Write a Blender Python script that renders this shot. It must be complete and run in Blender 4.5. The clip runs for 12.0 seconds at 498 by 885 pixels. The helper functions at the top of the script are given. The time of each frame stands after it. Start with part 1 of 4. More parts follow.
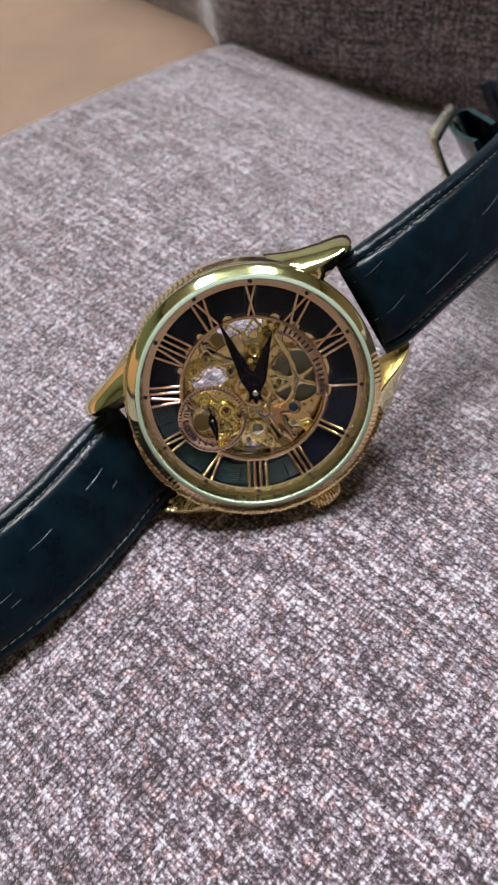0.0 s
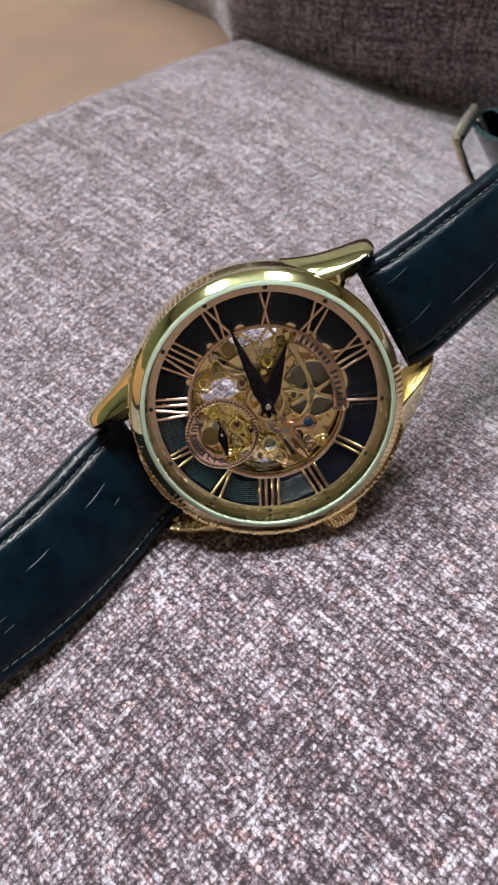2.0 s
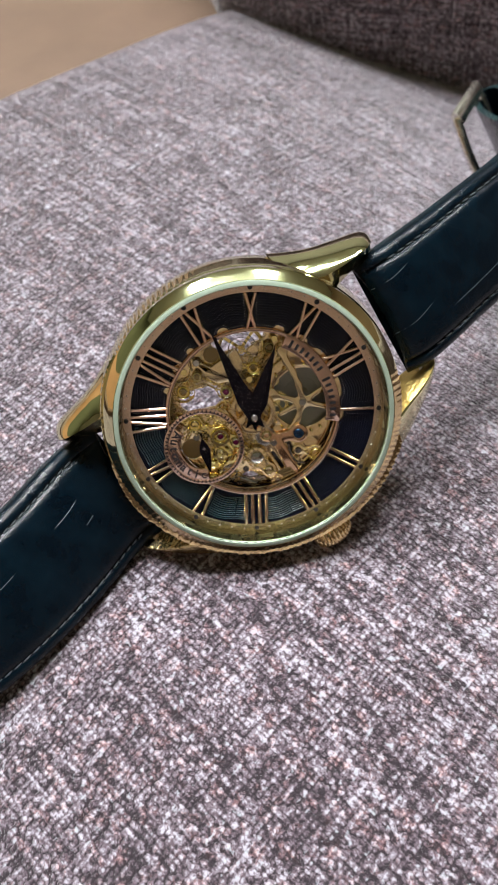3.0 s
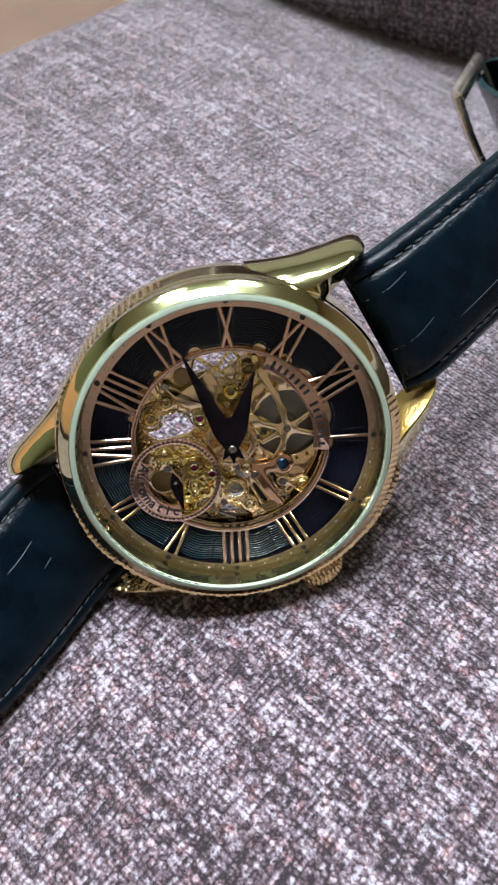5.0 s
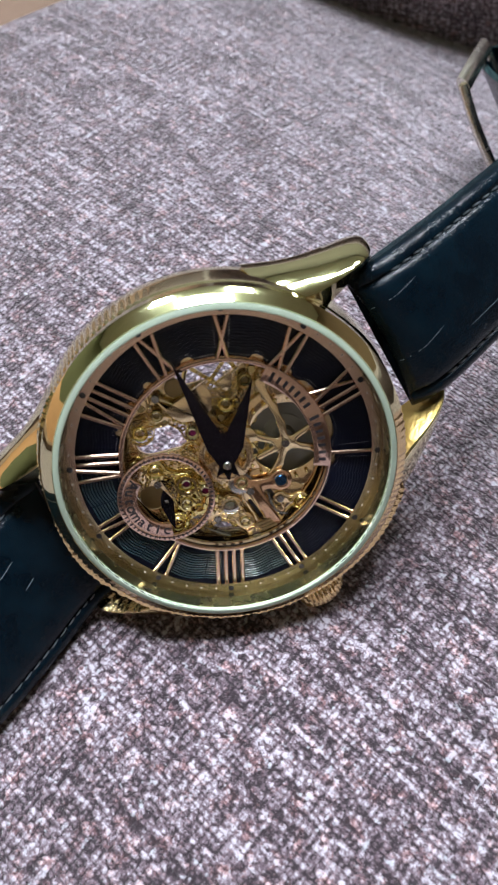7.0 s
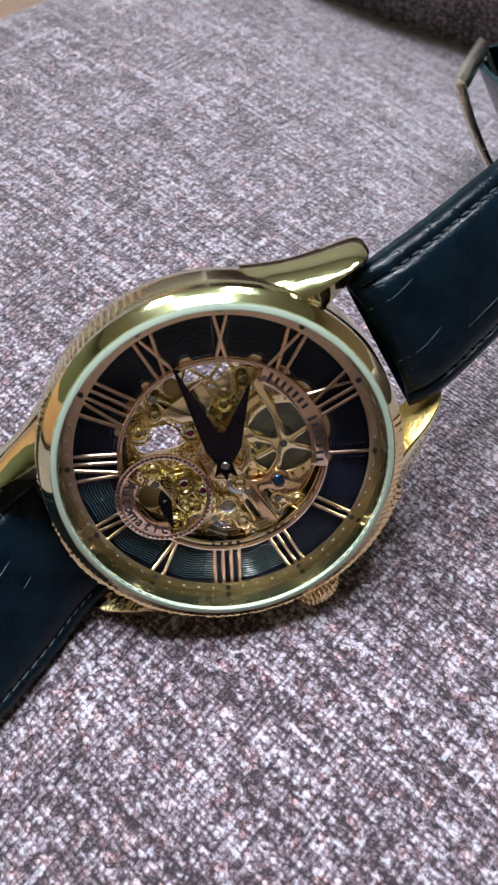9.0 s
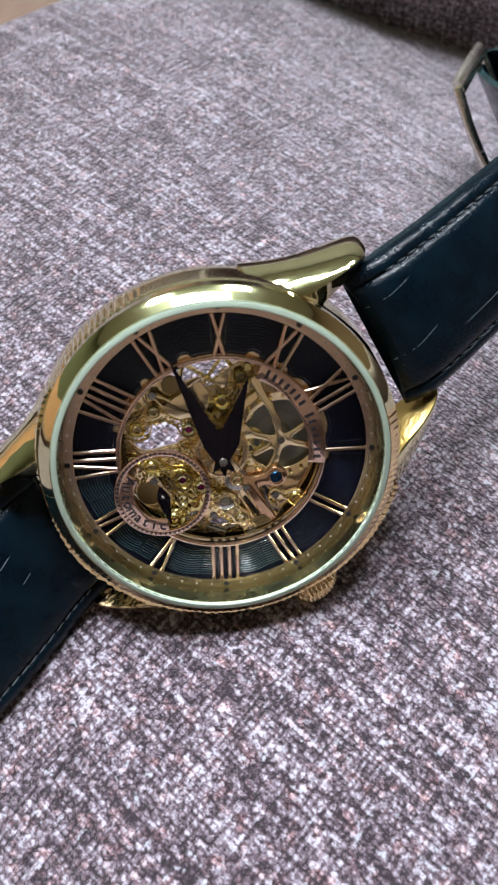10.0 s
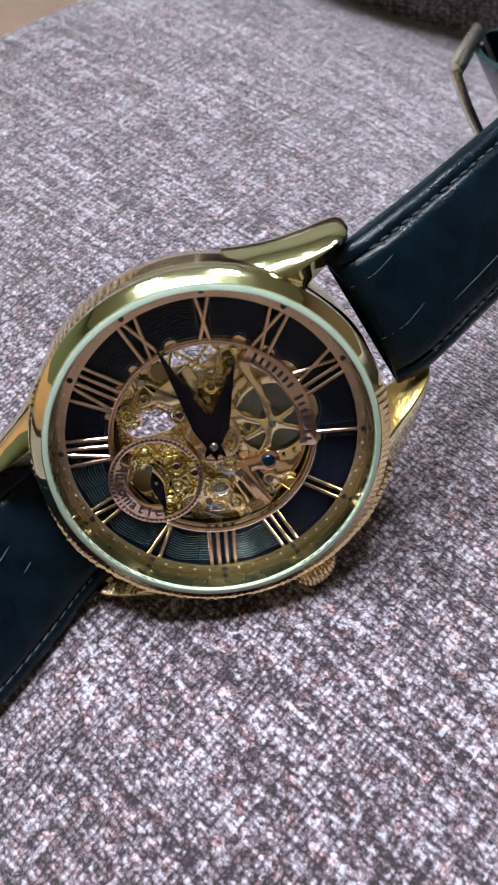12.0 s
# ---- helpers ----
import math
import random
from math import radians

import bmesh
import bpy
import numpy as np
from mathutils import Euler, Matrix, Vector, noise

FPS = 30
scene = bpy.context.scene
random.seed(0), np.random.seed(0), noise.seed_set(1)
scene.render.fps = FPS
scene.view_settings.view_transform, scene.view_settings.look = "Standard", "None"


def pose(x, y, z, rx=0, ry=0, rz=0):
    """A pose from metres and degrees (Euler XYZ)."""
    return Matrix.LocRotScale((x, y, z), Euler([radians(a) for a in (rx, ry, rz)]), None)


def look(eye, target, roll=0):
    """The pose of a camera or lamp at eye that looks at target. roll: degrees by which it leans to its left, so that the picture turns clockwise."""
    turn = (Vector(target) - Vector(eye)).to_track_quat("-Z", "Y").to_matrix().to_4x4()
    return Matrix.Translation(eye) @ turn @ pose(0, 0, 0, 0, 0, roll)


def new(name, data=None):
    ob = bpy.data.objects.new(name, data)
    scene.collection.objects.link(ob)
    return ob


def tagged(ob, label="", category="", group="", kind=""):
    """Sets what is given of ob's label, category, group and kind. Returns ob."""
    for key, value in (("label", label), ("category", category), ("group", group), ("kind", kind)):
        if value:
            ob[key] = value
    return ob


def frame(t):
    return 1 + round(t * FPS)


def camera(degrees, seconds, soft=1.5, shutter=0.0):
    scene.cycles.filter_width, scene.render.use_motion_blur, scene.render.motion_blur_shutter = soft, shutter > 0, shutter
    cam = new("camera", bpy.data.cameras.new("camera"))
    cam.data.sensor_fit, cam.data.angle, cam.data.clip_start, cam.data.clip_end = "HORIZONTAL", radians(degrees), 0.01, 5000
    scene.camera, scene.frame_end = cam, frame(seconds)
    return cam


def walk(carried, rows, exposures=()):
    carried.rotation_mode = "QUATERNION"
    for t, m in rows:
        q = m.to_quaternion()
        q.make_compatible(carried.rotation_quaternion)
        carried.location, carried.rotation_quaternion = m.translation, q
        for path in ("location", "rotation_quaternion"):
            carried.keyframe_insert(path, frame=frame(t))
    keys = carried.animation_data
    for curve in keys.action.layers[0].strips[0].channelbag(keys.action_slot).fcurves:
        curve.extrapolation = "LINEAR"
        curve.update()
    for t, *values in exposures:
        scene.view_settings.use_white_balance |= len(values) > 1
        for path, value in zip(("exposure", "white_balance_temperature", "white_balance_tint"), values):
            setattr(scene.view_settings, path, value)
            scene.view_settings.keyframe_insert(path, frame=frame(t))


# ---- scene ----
cam = camera(36.60, 12.0)
cam.data.dof.use_dof, cam.data.dof.focus_distance, cam.data.dof.aperture_fstop = True, 0.100, 58.0
# seconds, eye in millimetres, Euler angles in degrees
PATH = [
    (0, 4.21, -84.68, 111.13, 39.775, 3.422, -0.128),
    (0.5, 3.99, -84.90, 111.28, 39.828, 3.430, -0.052),
    (1, 3.77, -84.63, 110.88, 39.951, 3.377, 0.104),
    (1.5, 2.55, -82.94, 109.53, 40.175, 3.202, 0.534),
    (2, 2.91, -77.97, 106.80, 39.923, 3.170, 0.778),
    (2.5, 3.49, -72.04, 104.15, 39.074, 2.987, 0.616),
    (3, 3.58, -67.88, 102.29, 38.298, 2.797, 0.284),
    (5, 4.76, -54.12, 96.68, 36.204, 2.453, -0.578),
    (5.5, 4.98, -52.47, 96.49, 36.110, 2.241, -0.858),
    (6, 4.91, -50.81, 96.44, 36.026, 1.905, -0.982),
    (6.5, 4.44, -49.44, 95.21, 35.601, 1.754, -0.943),
    (7, 3.95, -47.74, 94.20, 34.957, 1.630, -0.822),
    (9, 3.39, -47.44, 94.62, 34.645, 1.075, -0.967),
    (9.5, 3.26, -47.98, 94.85, 34.793, 0.897, -0.922),
    (10, 3.82, -48.75, 94.79, 35.038, 1.127, -0.817),
    (10.5, 4.35, -49.07, 94.52, 35.136, 1.466, -0.723),
    (11, 5.30, -49.55, 94.02, 35.205, 1.990, -0.632),
    (11.5, 5.80, -49.91, 93.78, 35.193, 2.256, -0.569),
    (12, 8.73, -50.82, 93.61, 35.263, 4.194, -0.689),
]
walk(cam, [(t, pose(x / 1000, y / 1000, z / 1000, rx, ry, rz)) for t, x, y, z, rx, ry, rz in PATH],
     [(0.0, 0.0, 6550, 8), (3.0, 0.0, 6500, 8), (5.0, 0.0, 6150, 10), (12.0, 0.0, 6050, 10)])

# ---- world, lamps, exposure ----
world = bpy.data.worlds.new("room_world")
scene.world = world
world.use_nodes = True
world.node_tree.nodes["Background"].inputs[0].default_value = (0.60, 0.58, 0.55, 1)
world.node_tree.nodes["Background"].inputs[1].default_value = 0.02



def area_lamp(name, place, target, sx, sy, watts, colour):
    data = bpy.data.lights.new(name, "AREA")
    data.shape, data.size, data.size_y, data.energy, data.color = "RECTANGLE", sx, sy, watts, colour
    ob = new(name, data)
    ob.matrix_world = look(place, target)
    return ob


PANELS = ((-0.72, 0.59, 0.32, 0.30), (0.47, 0.79, 0.36, 0.28), (-0.03, 0.32, 0.74, 0.20))  # x, y, width, depth
for (px, py, pw, pd), power in zip(PANELS, (375, 90, 215)):
    area_lamp("ceiling_lamp_light", (px, py, 1.79), (px, py, 0), pw, pd, power * pw * pd, (0.98, 0.97, 1.03))

# ---- materials ----


def shader(name, colour=(0.5, 0.5, 0.5), rough=0.5, metal=0.0, **more):
    mat = bpy.data.materials.new(name)
    mat.use_nodes = True
    bsdf = mat.node_tree.nodes["Principled BSDF"]
    bsdf.inputs["Base Color"].default_value = (*colour, 1)
    bsdf.inputs["Roughness"].default_value = rough
    bsdf.inputs["Metallic"].default_value = metal
    for key, value in more.items():
        bsdf.inputs[key.replace("_", " ")].default_value = value
    return mat


class Net:
    """Short forms for building a node tree."""

    def __init__(self, mat):
        self.tree = mat.node_tree
        self.bsdf = mat.node_tree.nodes["Principled BSDF"]

    def add(self, kind, settings=None, **values):
        node = self.tree.nodes.new(kind)
        for key, value in (settings or {}).items():
            setattr(node, key, value)
        for key, value in values.items():
            slot = node.inputs[int(key[1:])] if key[0] == "i" and key[1:].isdigit() else node.inputs[key.replace("_", " ")]
            if isinstance(value, bpy.types.NodeSocket):
                self.tree.links.new(value, slot)
            else:
                slot.default_value = value
        return node

    def coords(self, scale=(1, 1, 1), turn=0.0, kind="Object"):
        tc = self.add("ShaderNodeTexCoord")
        mp = self.add("ShaderNodeMapping", Vector=tc.outputs[kind])
        mp.inputs["Scale"].default_value = scale
        mp.inputs["Rotation"].default_value = (0, 0, turn)
        return mp.outputs[0]

    def noise(self, vec, scale, detail=3.0, rough=0.55):
        return self.add("ShaderNodeTexNoise", Vector=vec, Scale=scale, Detail=detail, Roughness=rough).outputs["Fac"]

    def ramp(self, fac, stops, smooth=True):
        node = self.add("ShaderNodeValToRGB", Fac=fac)
        cr = node.color_ramp
        cr.interpolation = "LINEAR" if smooth else "CONSTANT"
        while len(cr.elements) < len(stops):
            cr.elements.new(0.5)
        for el, (p, c) in zip(cr.elements, stops):
            el.position, el.color = p, (*c, 1) if len(c) == 3 else c
        return node.outputs[0]

    def mix(self, fac, a, b, blend="MIX"):
        node = self.add("ShaderNodeMix", {"data_type": "RGBA", "blend_type": blend})
        for slot, value in ((0, fac), (6, a), (7, b)):
            if isinstance(value, bpy.types.NodeSocket):
                self.tree.links.new(value, node.inputs[slot])
            else:
                node.inputs[slot].default_value = value if slot == 0 else (*value, 1)
        return node.outputs[2]

    def math(self, op, a, b=0.0):
        return self.add("ShaderNodeMath", {"operation": op}, i0=a, i1=b).outputs[0]

    def bump(self, height, strength, distance):
        node = self.add("ShaderNodeBump", Height=height, Strength=strength, Distance=distance)
        self.tree.links.new(node.outputs[0], self.bsdf.inputs["Normal"])
        return node.outputs[0]

    def set(self, slot, value):
        self.tree.links.new(value, self.bsdf.inputs[slot])


def metal(name, colour, rough, grain=0.0, scale=900.0, wear=0.05, depth=0.0002):
    mat = shader(name, colour, rough, 1.0)
    n = Net(mat)
    vec = n.coords()
    spots = n.noise(vec, scale * 0.35, 4)
    n.set("Roughness", n.add("ShaderNodeMapRange", Value=spots, To_Min=max(0.02, rough - wear), To_Max=rough + wear).outputs[0])
    if grain:
        n.bump(n.noise(vec, scale, 3), grain, depth)
    return mat


gold = metal("polished_gold", (0.80, 0.73, 0.45), 0.05, wear=0.02)
gold_hammered = metal("hammered_gold", (0.86, 0.63, 0.33), 0.12, 0.22, 700, depth=0.0004)
gold_pitted = metal("pitted_gold", (0.66, 0.49, 0.17), 0.42, 0.8, 1500)
gold_plate = metal("movement_gold", (0.98, 0.79, 0.47), 0.17, 0.15, 420)
gold_yellow = metal("yellow_gold", (0.95, 0.80, 0.34), 0.09)
gold_beaten = metal("beaten_gold", (0.92, 0.70, 0.36), 0.24, 1.0, 900, depth=0.0008)
ring_gold = metal("ring_gold", (0.80, 0.59, 0.46), 0.20, 0.02, 2500)
rose = metal("rose_gold", (0.86, 0.60, 0.48), 0.12, 0.04, 2500)
steel = metal("steel", (0.55, 0.54, 0.52), 0.16)
brass_dark = metal("dark_brass", (0.30, 0.22, 0.10), 0.30)


def make_fabric(name, light, mid, dark, turn, upright=False):
    """A plain weave of uneven two-tone yarns: warp and weft cross thread by thread, with slubs."""
    mat = shader(name, mid, 0.95)
    n = Net(mat)
    def along(su, sv):
        """Weave coordinates in which one unit is su by sv metres."""
        base = n.coords((1, 1, 1), turn)
        if upright:
            sep = n.add("ShaderNodeSeparateXYZ", Vector=base)
            base = n.add("ShaderNodeCombineXYZ", X=sep.outputs[0], Y=sep.outputs[2]).outputs[0]
        return n.add("ShaderNodeVectorMath", {"operation": "MULTIPLY"}, i0=base, i1=(1 / su, 1 / sv, 1 / su)).outputs[0]

    def grains(su, sv, loose):
        v = n.add("ShaderNodeTexVoronoi", {"feature": "SMOOTH_F1", "voronoi_dimensions": "2D"}, Vector=along(su, sv), Scale=1.0, Smoothness=0.28, Randomness=loose)
        return v, n.add("ShaderNodeSeparateColor", i0=v.outputs["Color"])

    centred = lambda fac, k: n.math("MULTIPLY", n.math("SUBTRACT", fac, 0.5), k)
    yarn = n.noise(along(0.00050, 0.00048), 1.0, 2, 0.65)
    dots, dots_c = grains(0.00080, 0.00075, 0.62)
    fine, fine_c = grains(0.00026, 0.00026, 0.9)
    knots = n.noise(along(0.00105, 0.00085), 1.0, 2, 0.5)
    slub_u = n.noise(along(0.014, 0.00060), 1.0, 2)
    slub_v = n.noise(along(0.00060, 0.011), 1.0, 2)
    slub_w = n.noise(along(0.034, 0.0013), 1.0, 2)
    cloud = n.noise(along(0.010, 0.007), 1.0, 3)
    tone = n.math("ADD", centred(yarn, 1.3), centred(fine_c.outputs[0], 0.48))
    for extra in (centred(slub_u, 1.2), centred(slub_v, 1.1), centred(slub_w, 1.0), centred(cloud, 0.6), centred(knots, 0.6), centred(dots_c.outputs[0], 0.62), n.math("MULTIPLY", n.math("SUBTRACT", 0.36, dots.outputs["Distance"]), 0.85)):
        tone = n.math("ADD", tone, extra)
    tone = n.math("ADD", tone, 0.40)
    half = tuple(0.6 * a + 0.4 * b for a, b in zip(mid, light))
    col = n.ramp(tone, [(0.0, dark), (0.44, mid), (0.74, half), (1.0, light)])
    hue = n.noise(along(0.0022, 0.0020), 1.0, 2)
    rust = n.add("ShaderNodeMapRange", Value=n.math("ADD", hue, centred(fine_c.outputs[1], 0.16)), From_Min=0.53, From_Max=0.72, To_Min=0.0, To_Max=0.8).outputs[0]
    col = n.mix(rust, col, (1.36, 0.93, 0.80), "MULTIPLY")
    pale = n.add("ShaderNodeMapRange", Value=n.math("ADD", knots, centred(slub_v, 0.5)), From_Min=0.64, From_Max=0.76, To_Min=0.0, To_Max=0.75).outputs[0]
    n.set("Base Color", n.mix(pale, col, tuple(v * w for v, w in zip(light, (0.98, 1.10, 1.06)))))
    high = n.math("ADD", n.math("MULTIPLY", tone, 0.7), n.math("MULTIPLY", dots.outputs["Distance"], -0.8))
    n.bump(high, 0.8, 0.00030)
    n.bsdf.inputs["Sheen Weight"].default_value = 1.0
    n.bsdf.inputs["Sheen Roughness"].default_value = 0.45
    return mat


WEAVE = math.atan2(-0.676, 0.737)
fabric = make_fabric("seat_weave", (0.48, 0.458, 0.512), (0.132, 0.097, 0.116), (0.020, 0.012, 0.017), -WEAVE)
fabric_back = make_fabric("back_weave", (0.66, 0.60, 0.64), (0.160, 0.124, 0.138), (0.020, 0.014, 0.017), -WEAVE, True)

brown = shader("brown_leather", (0.30, 0.19, 0.115), 0.55)
nb = Net(brown)
nb.set("Base Color", nb.ramp(nb.noise(nb.coords(), 28, 4), [(0.3, (0.120, 0.075, 0.045)), (0.7, (0.165, 0.105, 0.065))]))
nb.bump(nb.noise(nb.coords(), 900, 4), 0.3, 0.0003)


def make_leather(name, base, light):
    mat = shader(name, base, 0.32, 0.0, Specular_IOR_Level=0.20)
    n = Net(mat)
    vec = n.coords()
    grain = n.add("ShaderNodeTexVoronoi", {"feature": "DISTANCE_TO_EDGE"}, Vector=vec, Scale=2600.0).outputs["Distance"]
    soft = n.noise(vec, 260, 4)
    n.set("Base Color", n.ramp(soft, [(0.35, base), (0.75, light)]))
    n.set("Roughness", n.add("ShaderNodeMapRange", Value=n.noise(vec, 420, 5), To_Min=0.10, To_Max=0.24).outputs[0])
    high = n.math("ADD", n.math("MULTIPLY", n.math("MINIMUM", grain, 0.12), 2.0), n.math("MULTIPLY", soft, 1.6))
    specks = n.add("ShaderNodeMapRange", Value=n.noise(vec, 3600, 2), From_Min=0.63, From_Max=0.72, To_Min=0.0, To_Max=5.0).outputs[0]
    n.bump(n.math("ADD", high, specks), 0.24, 0.0003)
    return mat


leather = make_leather("strap_leather", (0.0012, 0.0046, 0.0086), (0.0030, 0.0105, 0.0170))
leather_edge = make_leather("strap_edge", (0.005, 0.014, 0.017), (0.010, 0.026, 0.030))
# Strap leather darkened and robbed of gloss, for the shade on the folded end.
leather_shaded = make_leather("shaded_leather", (0.0012, 0.0036, 0.0060), (0.0026, 0.0080, 0.0120))
leather_shaded.node_tree.nodes["Principled BSDF"].inputs["Specular IOR Level"].default_value = 0.03
leather_cut = make_leather("cut_leather", (0.012, 0.032, 0.035), (0.026, 0.060, 0.062))
thread = shader("strap_thread", (0.085, 0.10, 0.11), 0.25)
# Pale colour that paints the thin highlights along the strap's creases.
crease_mat = shader("crease_highlight", (0.12, 0.15, 0.165), 0.35)
black_dial = shader("black_dial", (0.004, 0.005, 0.010), 0.10, Specular_IOR_Level=0.17)
dot_paint = shader("dot_paint", (0.42, 0.39, 0.34), 0.6)
black_paint = shader("black_paint", (0.012, 0.010, 0.012), 0.35)
black_hand = shader("black_hand", (0.003, 0.002, 0.003), 0.24, Specular_IOR_Level=0.14)
ruby = shader("ruby", (0.10, 0.008, 0.035), 0.08)
blue_screw = metal("blued_steel", (0.04, 0.10, 0.20), 0.2)
mint = shader("coated_glass_edge", (0.36, 0.44, 0.34), 0.12)
# Paler, shinier dial black: the glint on the lower fields' waves is in the material.
guilloche = shader("glinting_lacquer", (0.012, 0.030, 0.036), 0.14, Specular_IOR_Level=1.0)
flange_gold = metal("flange_gold", (0.50, 0.51, 0.24), 0.08)
flange_satin = metal("flange_satin", (0.29, 0.30, 0.14), 0.27)
brushed = metal("brushed_steel", (0.24, 0.24, 0.21), 0.30)
nbr = Net(brushed)
nbr.bsdf.inputs["Anisotropic"].default_value = 0.95
nbr.set("Tangent", nbr.add("ShaderNodeTangent", {"direction_type": "RADIAL", "axis": "Z"}).outputs[0])
bridge_gold = metal("bridge_gold", (0.96, 0.74, 0.43), 0.13, 0.12, 420)
lever_rose = metal("lever_rose_gold", (0.74, 0.47, 0.29), 0.12, 0.05, 600)
buckle_gold = metal("pale_gold", (0.86, 0.83, 0.72), 0.26)
bead = metal("silver_bead", (0.7, 0.72, 0.75), 0.2)
glass = shader("crystal_glass", (1, 1, 1), 0.0, 0.0, Transmission_Weight=1.0, IOR=1.13)
wall_paint = shader("wall_paint", (0.22, 0.23, 0.18), 0.8)
cream_paint = shader("cream_paint", (0.58, 0.49, 0.39), 0.8)
ceiling_paint = shader("ceiling_paint", (0.62, 0.74, 0.64), 0.85)
tan_paint = shader("tan_paint", (0.70, 0.42, 0.22), 0.7)
olive_paint = shader("olive_paint", (0.13, 0.15, 0.075), 0.8)
brown_paint = shader("brown_paint", (0.20, 0.145, 0.085), 0.8)
floor_wood = shader("floor_wood", (0.20, 0.12, 0.07), 0.45)
dark_reflection = shader("dark_reflection", (0.075, 0.048, 0.034), 0.5)
lamp_white = shader("lamp_diffuser", (0.9, 0.9, 0.9), 0.5, Emission_Color=(0.97, 0.98, 1.0, 1), Emission_Strength=14.0)
for mat_, s_ in ((wall_paint, 6), (cream_paint, 6), (tan_paint, 6), (olive_paint, 6), (brown_paint, 6), (ceiling_paint, 5), (floor_wood, 8), (dark_reflection, 8)):
    n_ = Net(mat_)
    c_ = tuple(mat_.node_tree.nodes["Principled BSDF"].inputs["Base Color"].default_value)[:3]
    n_.set("Base Color", n_.ramp(n_.noise(n_.coords(), s_, 5), [(0.3, tuple(0.88 * v for v in c_)), (0.7, c_)]))

# ---- building helpers ----
MM = 0.001


def part(name, bm, material, parent=None, label="", unit=MM, sharp=35.0):
    """One mesh object out of a bmesh drawn in millimetres."""
    if unit != 1.0:
        bmesh.ops.scale(bm, vec=(unit, unit, unit), verts=bm.verts)
    bmesh.ops.recalc_face_normals(bm, faces=bm.faces)
    limit = radians(sharp)
    for f in bm.faces:
        f.smooth = True
    for e in bm.edges:
        if len(e.link_faces) == 2 and e.calc_face_angle(0.0) > limit:
            e.smooth = False
    mesh = bpy.data.meshes.new(name)
    bm.to_mesh(mesh)
    bm.free()
    mats = material if isinstance(material, (list, tuple)) else [material]
    for m in mats:
        mesh.materials.append(m)
    ob = new(name, mesh)
    ob.parent = parent
    if label:
        ob["label"] = label
    return ob


def shared(name, mesh, m, parent, label=""):
    """Another object on a mesh that is there already."""
    ob = new(name, mesh)
    ob.parent = parent
    ob.matrix_basis = m
    if label:
        ob["label"] = label
    return ob


def revolve(profile, seg=128, closed=True, ripple=None):
    """A ring turned round z; profile: (radius, z). ripple(angle, i) is added to the radius."""
    bm = bmesh.new()
    rings = []
    for k in range(seg):
        a = 2 * math.pi * k / seg
        ring = []
        for i, (r, z) in enumerate(profile):
            rr = r + (ripple(a, i) if ripple else 0)
            ring.append(bm.verts.new((rr * math.cos(a), rr * math.sin(a), z)))
        rings.append(ring)
    m = len(profile)
    for k in range(seg):
        p, q = rings[k], rings[(k + 1) % seg]
        for i in range(m if closed else m - 1):
            j = (i + 1) % m
            bm.faces.new((p[i], q[i], q[j], p[j]))
    return bm


def disc(r, z0, z1, seg=48, bevel=0.0, at=(0, 0)):
    bm = bmesh.new()
    rings = []
    levels = [(r, z0), (r, z1 - bevel), (r - bevel, z1)] if bevel else [(r, z0), (r, z1)]
    for rr, z in levels:
        rings.append([bm.verts.new((at[0] + rr * math.cos(2 * math.pi * k / seg), at[1] + rr * math.sin(2 * math.pi * k / seg), z)) for k in range(seg)])
    for a, b in zip(rings, rings[1:]):
        for k in range(seg):
            bm.faces.new((a[k], a[(k + 1) % seg], b[(k + 1) % seg], b[k]))
    bm.faces.new(rings[-1])
    bm.faces.new(rings[0][::-1])
    return bm


def prism(points, z0, z1, bevel=0.0):
    """A flat outline made solid, with a chamfer round its top."""
    bm = bmesh.new()
    lo = [bm.verts.new((x, y, z0)) for x, y in points]
    hi = [bm.verts.new((x, y, z1)) for x, y in points]
    n = len(points)
    for k in range(n):
        bm.faces.new((lo[k], lo[(k + 1) % n], hi[(k + 1) % n], hi[k]))
    bm.faces.new(lo[::-1])
    top = bm.faces.new(hi)
    if bevel:
        bmesh.ops.bevel(bm, geom=list(top.edges), offset=bevel, segments=1, affect="EDGES")
    return bm


def curve_mesh(name, loops, z0, z1, bevel=0.0):
    """Loops in the plane, holes inside outlines, made solid between two heights; returns a bmesh."""
    cu = bpy.data.curves.new(name, "CURVE")
    cu.dimensions, cu.fill_mode = "2D", "BOTH"
    for pts in loops:
        sp = cu.splines.new("POLY")
        sp.points.add(len(pts) - 1)
        for p, (x, y) in zip(sp.points, pts):
            p.co = (x, y, 0, 1)
        sp.use_cyclic_u = True
    cu.extrude = max(0.001, (z1 - z0) / 2 - bevel)
    cu.bevel_depth, cu.bevel_resolution, cu.offset = bevel, 1, -bevel
    return solid_of(cu, (z0 + z1) / 2)


def solid_of(cu, z):
    ob = new("shape", cu)
    mesh = bpy.data.meshes.new_from_object(ob.evaluated_get(bpy.context.evaluated_depsgraph_get()))
    bm = bmesh.new()
    bm.from_mesh(mesh)
    bpy.data.objects.remove(ob)
    bpy.data.meshes.remove(mesh)
    bpy.data.curves.remove(cu)
    bmesh.ops.remove_doubles(bm, verts=bm.verts, dist=1e-5)
    bmesh.ops.translate(bm, vec=(0, 0, z), verts=bm.verts)
    return bm


def circle(r, at=(0, 0), seg=40):
    return [(at[0] + r * math.cos(2 * math.pi * k / seg), at[1] + r * math.sin(2 * math.pi * k / seg)) for k in range(seg)]


